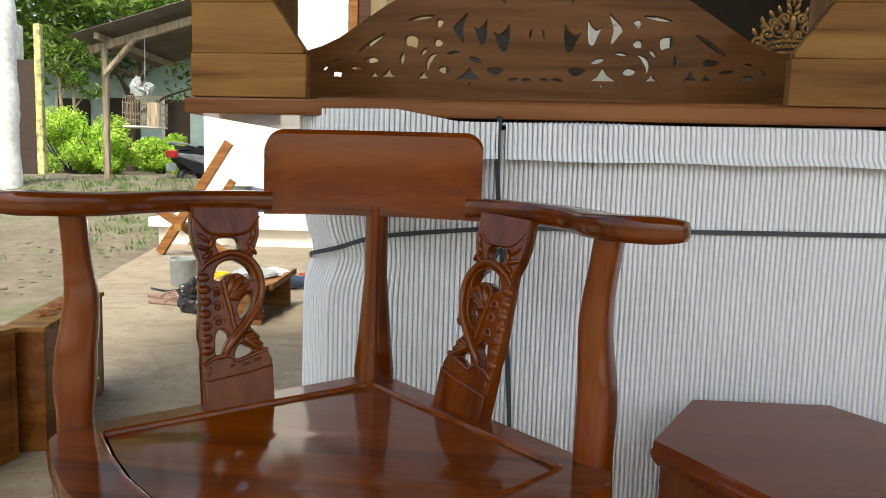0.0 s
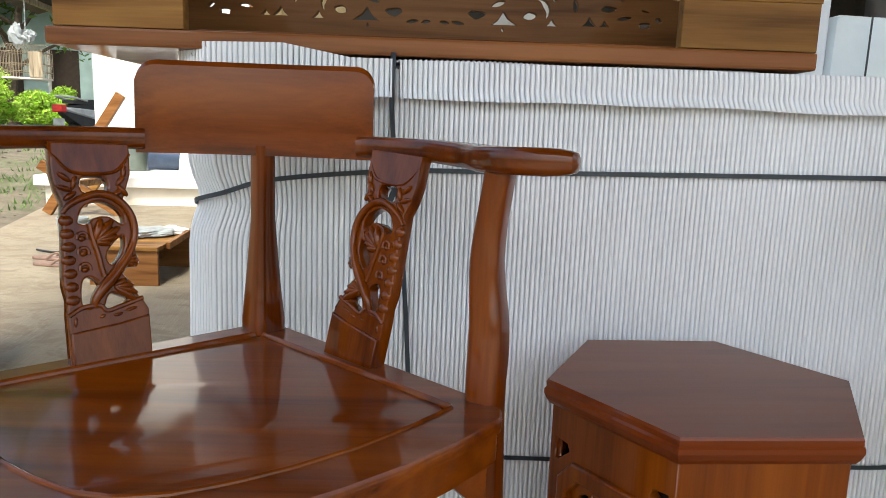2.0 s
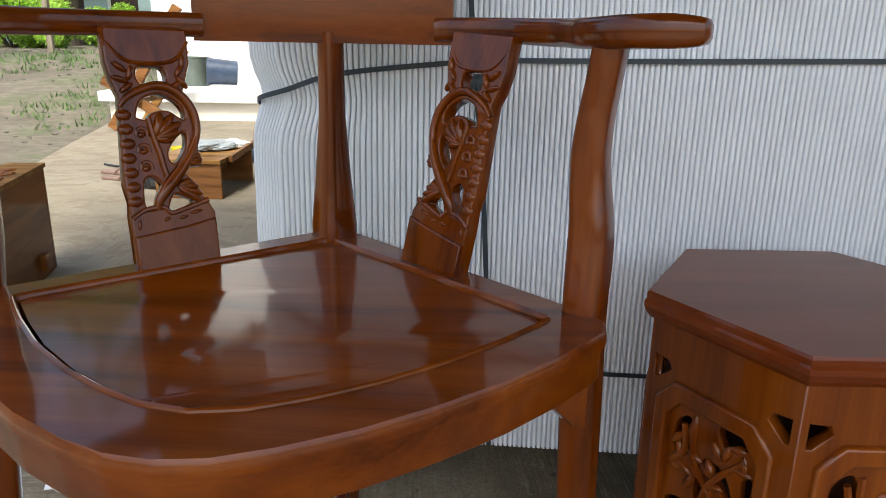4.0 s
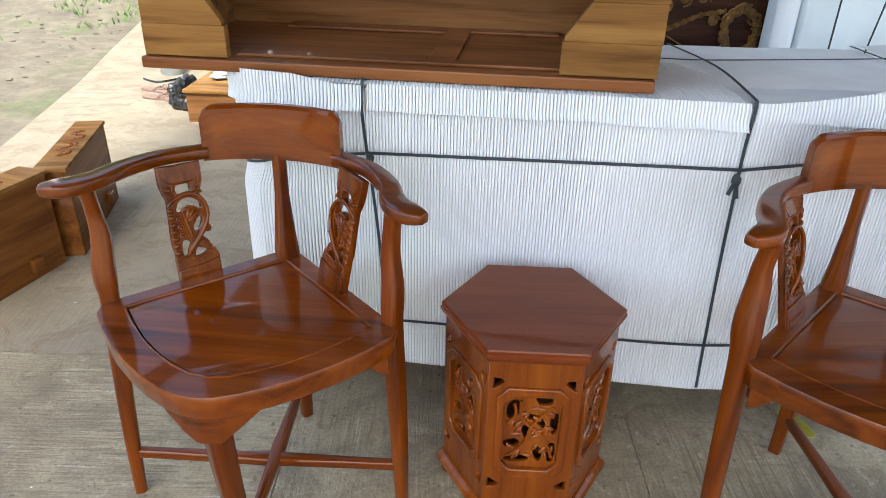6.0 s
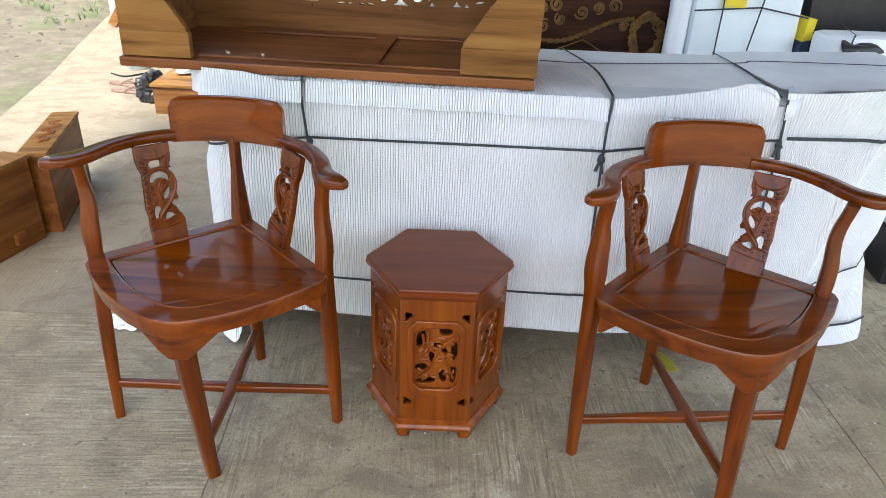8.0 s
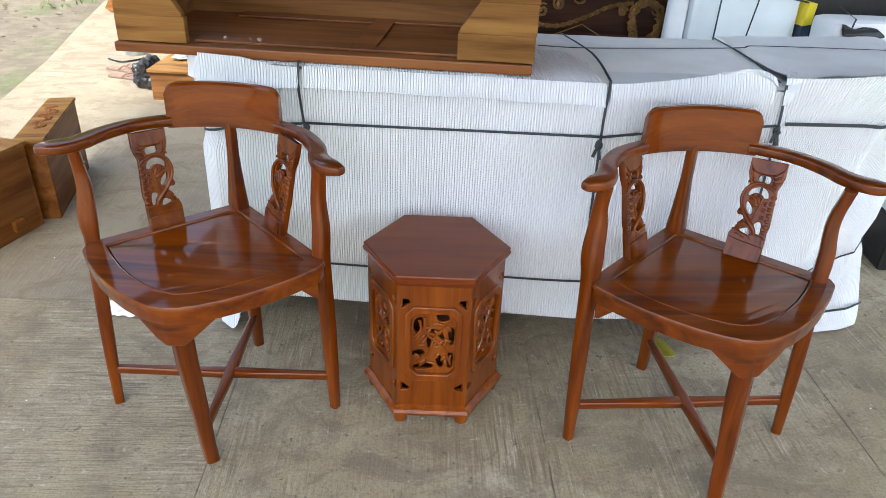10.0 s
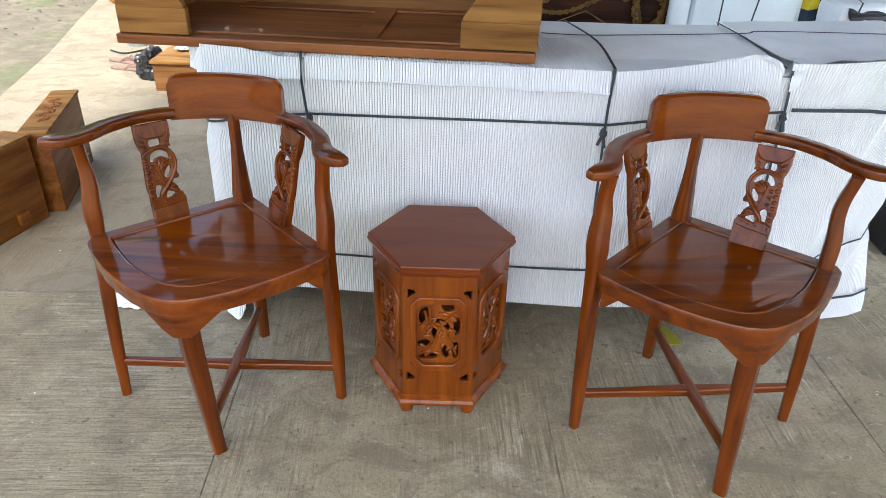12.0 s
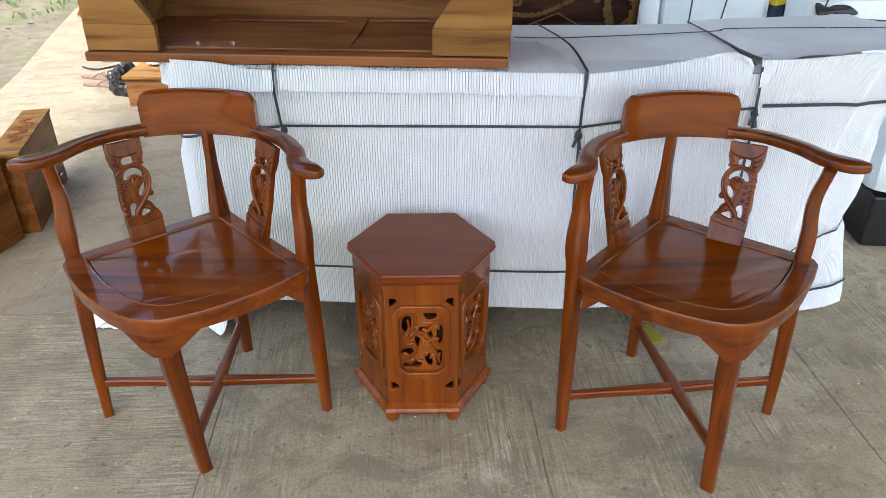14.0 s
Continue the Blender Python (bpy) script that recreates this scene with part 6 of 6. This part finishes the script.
def motorbike():
    ob = thing("motorbike", pose(-4.02, 12.5, 0.08, 0, 0, 68) @ Matrix.Scale(1.16, 4), "black scooter with red tail lamp parked by house", "motorbike")
    for x in (-0.55, 0.62):
        wheel = part("wheel", bmesh.new(), BLACK, ob)
        bm = bmesh.new()
        ringp = [(x + 0.23 * math.cos(radians(a)), 0, 0.28 + 0.23 * math.sin(radians(a))) for a in range(0, 361, 20)]
        tube(bm, ringp, 0.05, 8)
        part("tyre", bm, BLACK, wheel)
        bm = bmesh.new()
        for a in range(0, 360, 60):
            tube(bm, [(x, 0, 0.28), (x + 0.2 * math.cos(radians(a)), 0, 0.28 + 0.2 * math.sin(radians(a)))], 0.014, 5)
        part("rim", bm, GREY, wheel)
    bm = hull(bmesh.new(), [[(x, s * w, z) for s, z in ((-1, zl), (1, zl), (1, zh), (-1, zh))] for x, w, zl, zh in ((-0.88, 0.05, 0.62, 0.72), (-0.6, 0.11, 0.45, 0.76), (-0.2, 0.13, 0.36, 0.74), (0.05, 0.12, 0.30, 0.52), (0.35, 0.14, 0.30, 0.50), (0.5, 0.10, 0.45, 0.95))])
    part("body", bm, BLACK, ob)
    bm = hull(bmesh.new(), [[(x, s * w, z) for s, z in ((-1, zl), (1, zl), (1, zh), (-1, zh))] for x, w, zl, zh in ((-0.75, 0.10, 0.76, 0.80), (-0.4, 0.14, 0.75, 0.83), (0.0, 0.11, 0.74, 0.79))])
    part("saddle", bm, BLACK, ob)
    for s in (1, -1):
        bm = hull(bmesh.new(), [[(x, s * (w + d), z) for d, z in ((0, zl), (0.012, zl + 0.02), (0.012, zh - 0.02), (0, zh))] for x, w, zl, zh in ((-0.86, 0.055, 0.66, 0.71), (-0.6, 0.112, 0.60, 0.70), (-0.2, 0.132, 0.52, 0.68), (0.02, 0.125, 0.42, 0.50))])
        bmesh.ops.recalc_face_normals(bm, faces=bm.faces)
        part("side_trim", bm, RED if s > 0 else GREY, ob)
    part("grab_rail", tube(bmesh.new(), spline([(-0.55, -0.13, 0.80), (-0.8, -0.13, 0.84), (-0.92, 0, 0.85), (-0.8, 0.13, 0.84), (-0.55, 0.13, 0.80)], 4), 0.014, 6), GREY, ob)
    part("exhaust", lathe(bmesh.new(), [(0.02, -0.85), (0.045, -0.83), (0.05, -0.45), (0.02, -0.35), (0.015, 0.1)], 12), GREY, ob).matrix_local = pose(0, -0.17, 0.30) @ pose(0, 0, 0, 0, 90, 0)
    part("tail_lamp", box(bmesh.new(), -0.95, -0.86, -0.08, 0.08, 0.64, 0.74, 0.015), RED, ob, "red tail lamp")
    part("number_plate", box(bmesh.new(), -0.93, -0.92, -0.09, 0.09, 0.45, 0.56, 0.002), GREY, ob)
    part("handlebar", tube(bmesh.new(), spline([(0.30, -0.36, 0.90), (0.40, -0.2, 0.92), (0.5, 0, 0.88), (0.40, 0.2, 0.92), (0.30, 0.36, 0.90)], 4), 0.016, 6), BLACK, ob)
    for s in (1, -1):
        bm = bmesh.new()
        blob(bm, (0.30, s * 0.30, 1.02), (0.02, 0.10, 0.07), 0, 10)
        part("mirror", bm, TILE, ob, "round rear mirror")


motorbike()


def pebble(bm, c, size, turn, rnd):
    """A small uneven stone of a few faces."""
    rings = []
    for z, r in ((-0.6, 0.7), (0.1, 1.0), (0.7, 0.55)):
        rings.append([(c[0] + size[0] * r * rnd.uniform(0.7, 1.15) * math.cos(turn + k * 1.047), c[1] + size[1] * r * rnd.uniform(0.7, 1.15) * math.sin(turn + k * 1.047), c[2] + size[2] * (z + rnd.uniform(-0.15, 0.15))) for k in range(6)])
    hull(bm, rings)


def stones():
    rnd = random.Random(21)
    ob = tagged(new("stone_edging"), "row of rough brown stones along the yard", "stones", "", "stuff")
    bm = bmesh.new()
    for i in range(150):
        t = rnd.random()
        x, y = -7.6 + 5.0 * t + rnd.uniform(-0.2, 0.2), 10.3 + 1.2 * t + rnd.uniform(-0.5, 0.8)
        s = rnd.uniform(0.06, 0.17)
        pebble(bm, (x, y, 0.38 + 0.06 * rnd.random()), (s, s * rnd.uniform(0.6, 1), s * 0.7), rnd.uniform(0, 6), rnd)
    part("stones", bm, STONE, ob)


stones()


def litter():
    """Grass tufts, clods and dry leaves over the bare yard."""
    rnd = random.Random(31)
    ob = tagged(new("weeds"), "scattered weeds and grass tufts on bare soil", "weeds", "", "stuff")
    bm = bmesh.new()
    for _ in range(1500):
        y = 1.0 + 10 * rnd.random() ** 1.1
        x = -1.9 - 0.11 * y - 5.0 * rnd.random()
        dens = noise.noise(Vector((x * 0.6, y * 0.6, 5)))
        if dens < -0.08:
            continue
        far = max(0.0, min(1.0, (y - 5.5) / 5.0))
        z = -0.03 + 0.50 * far * far * (3 - 2 * far)
        for _ in range(9):
            a, l = rnd.uniform(0, 6.3), rnd.uniform(0.03, 0.10)
            bx, by = x + rnd.gauss(0, 0.05), y + rnd.gauss(0, 0.05)
            tip = Vector((bx + 0.7 * l * math.cos(a), by + 0.7 * l * math.sin(a), z + l * 0.8))
            side = Vector((-math.sin(a), math.cos(a), 0)) * 0.007
            bm.faces.new([bm.verts.new(Vector((bx, by, z)) + side), bm.verts.new(Vector((bx, by, z)) - side), bm.verts.new(tip)])
    part("weeds", bm, GRASS, ob)
    ob = tagged(new("leaf_litter"), "dry leaves, clods and scraps on the yard", "litter", "", "stuff")
    bm = bmesh.new()
    for _ in range(900):
        y = 0.5 + 9 * rnd.random()
        x = -1.85 - 0.11 * y - 4.0 * rnd.random()
        far = max(0.0, min(1.0, (y - 5.5) / 5.0))
        z = -0.02 + 0.50 * far * far * (3 - 2 * far)
        s = rnd.uniform(0.006, 0.034)
        pebble(bm, (x, y, z - 0.008), (s, s * 0.7, s * 0.4), rnd.uniform(0, 6), rnd)
    part("clods", bm, STONE, ob)


litter()


def floor_grit():
    """Small chips and crumbs on the concrete round the chairs."""
    rnd = random.Random(77)
    ob = tagged(new("floor_grit"), "pale and dark crumbs scattered over the concrete", "grit", "", "stuff")
    for name, mat, count in (("pale_chips", WHITE_PAINT, 70), ("dark_crumbs", STONE, 160)):
        bm = bmesh.new()
        for _ in range(count):
            x, y = rnd.uniform(-1.0, 2.2), rnd.uniform(-0.25, 2.4)
            size = 0.0012 + 0.0034 * rnd.random() ** 3
            pebble(bm, (x, y, size * 0.35), (size, size * rnd.uniform(0.5, 1.0), size * 0.55), rnd.uniform(0, 6), rnd)
        part(name, bm, mat, ob)


floor_grit()
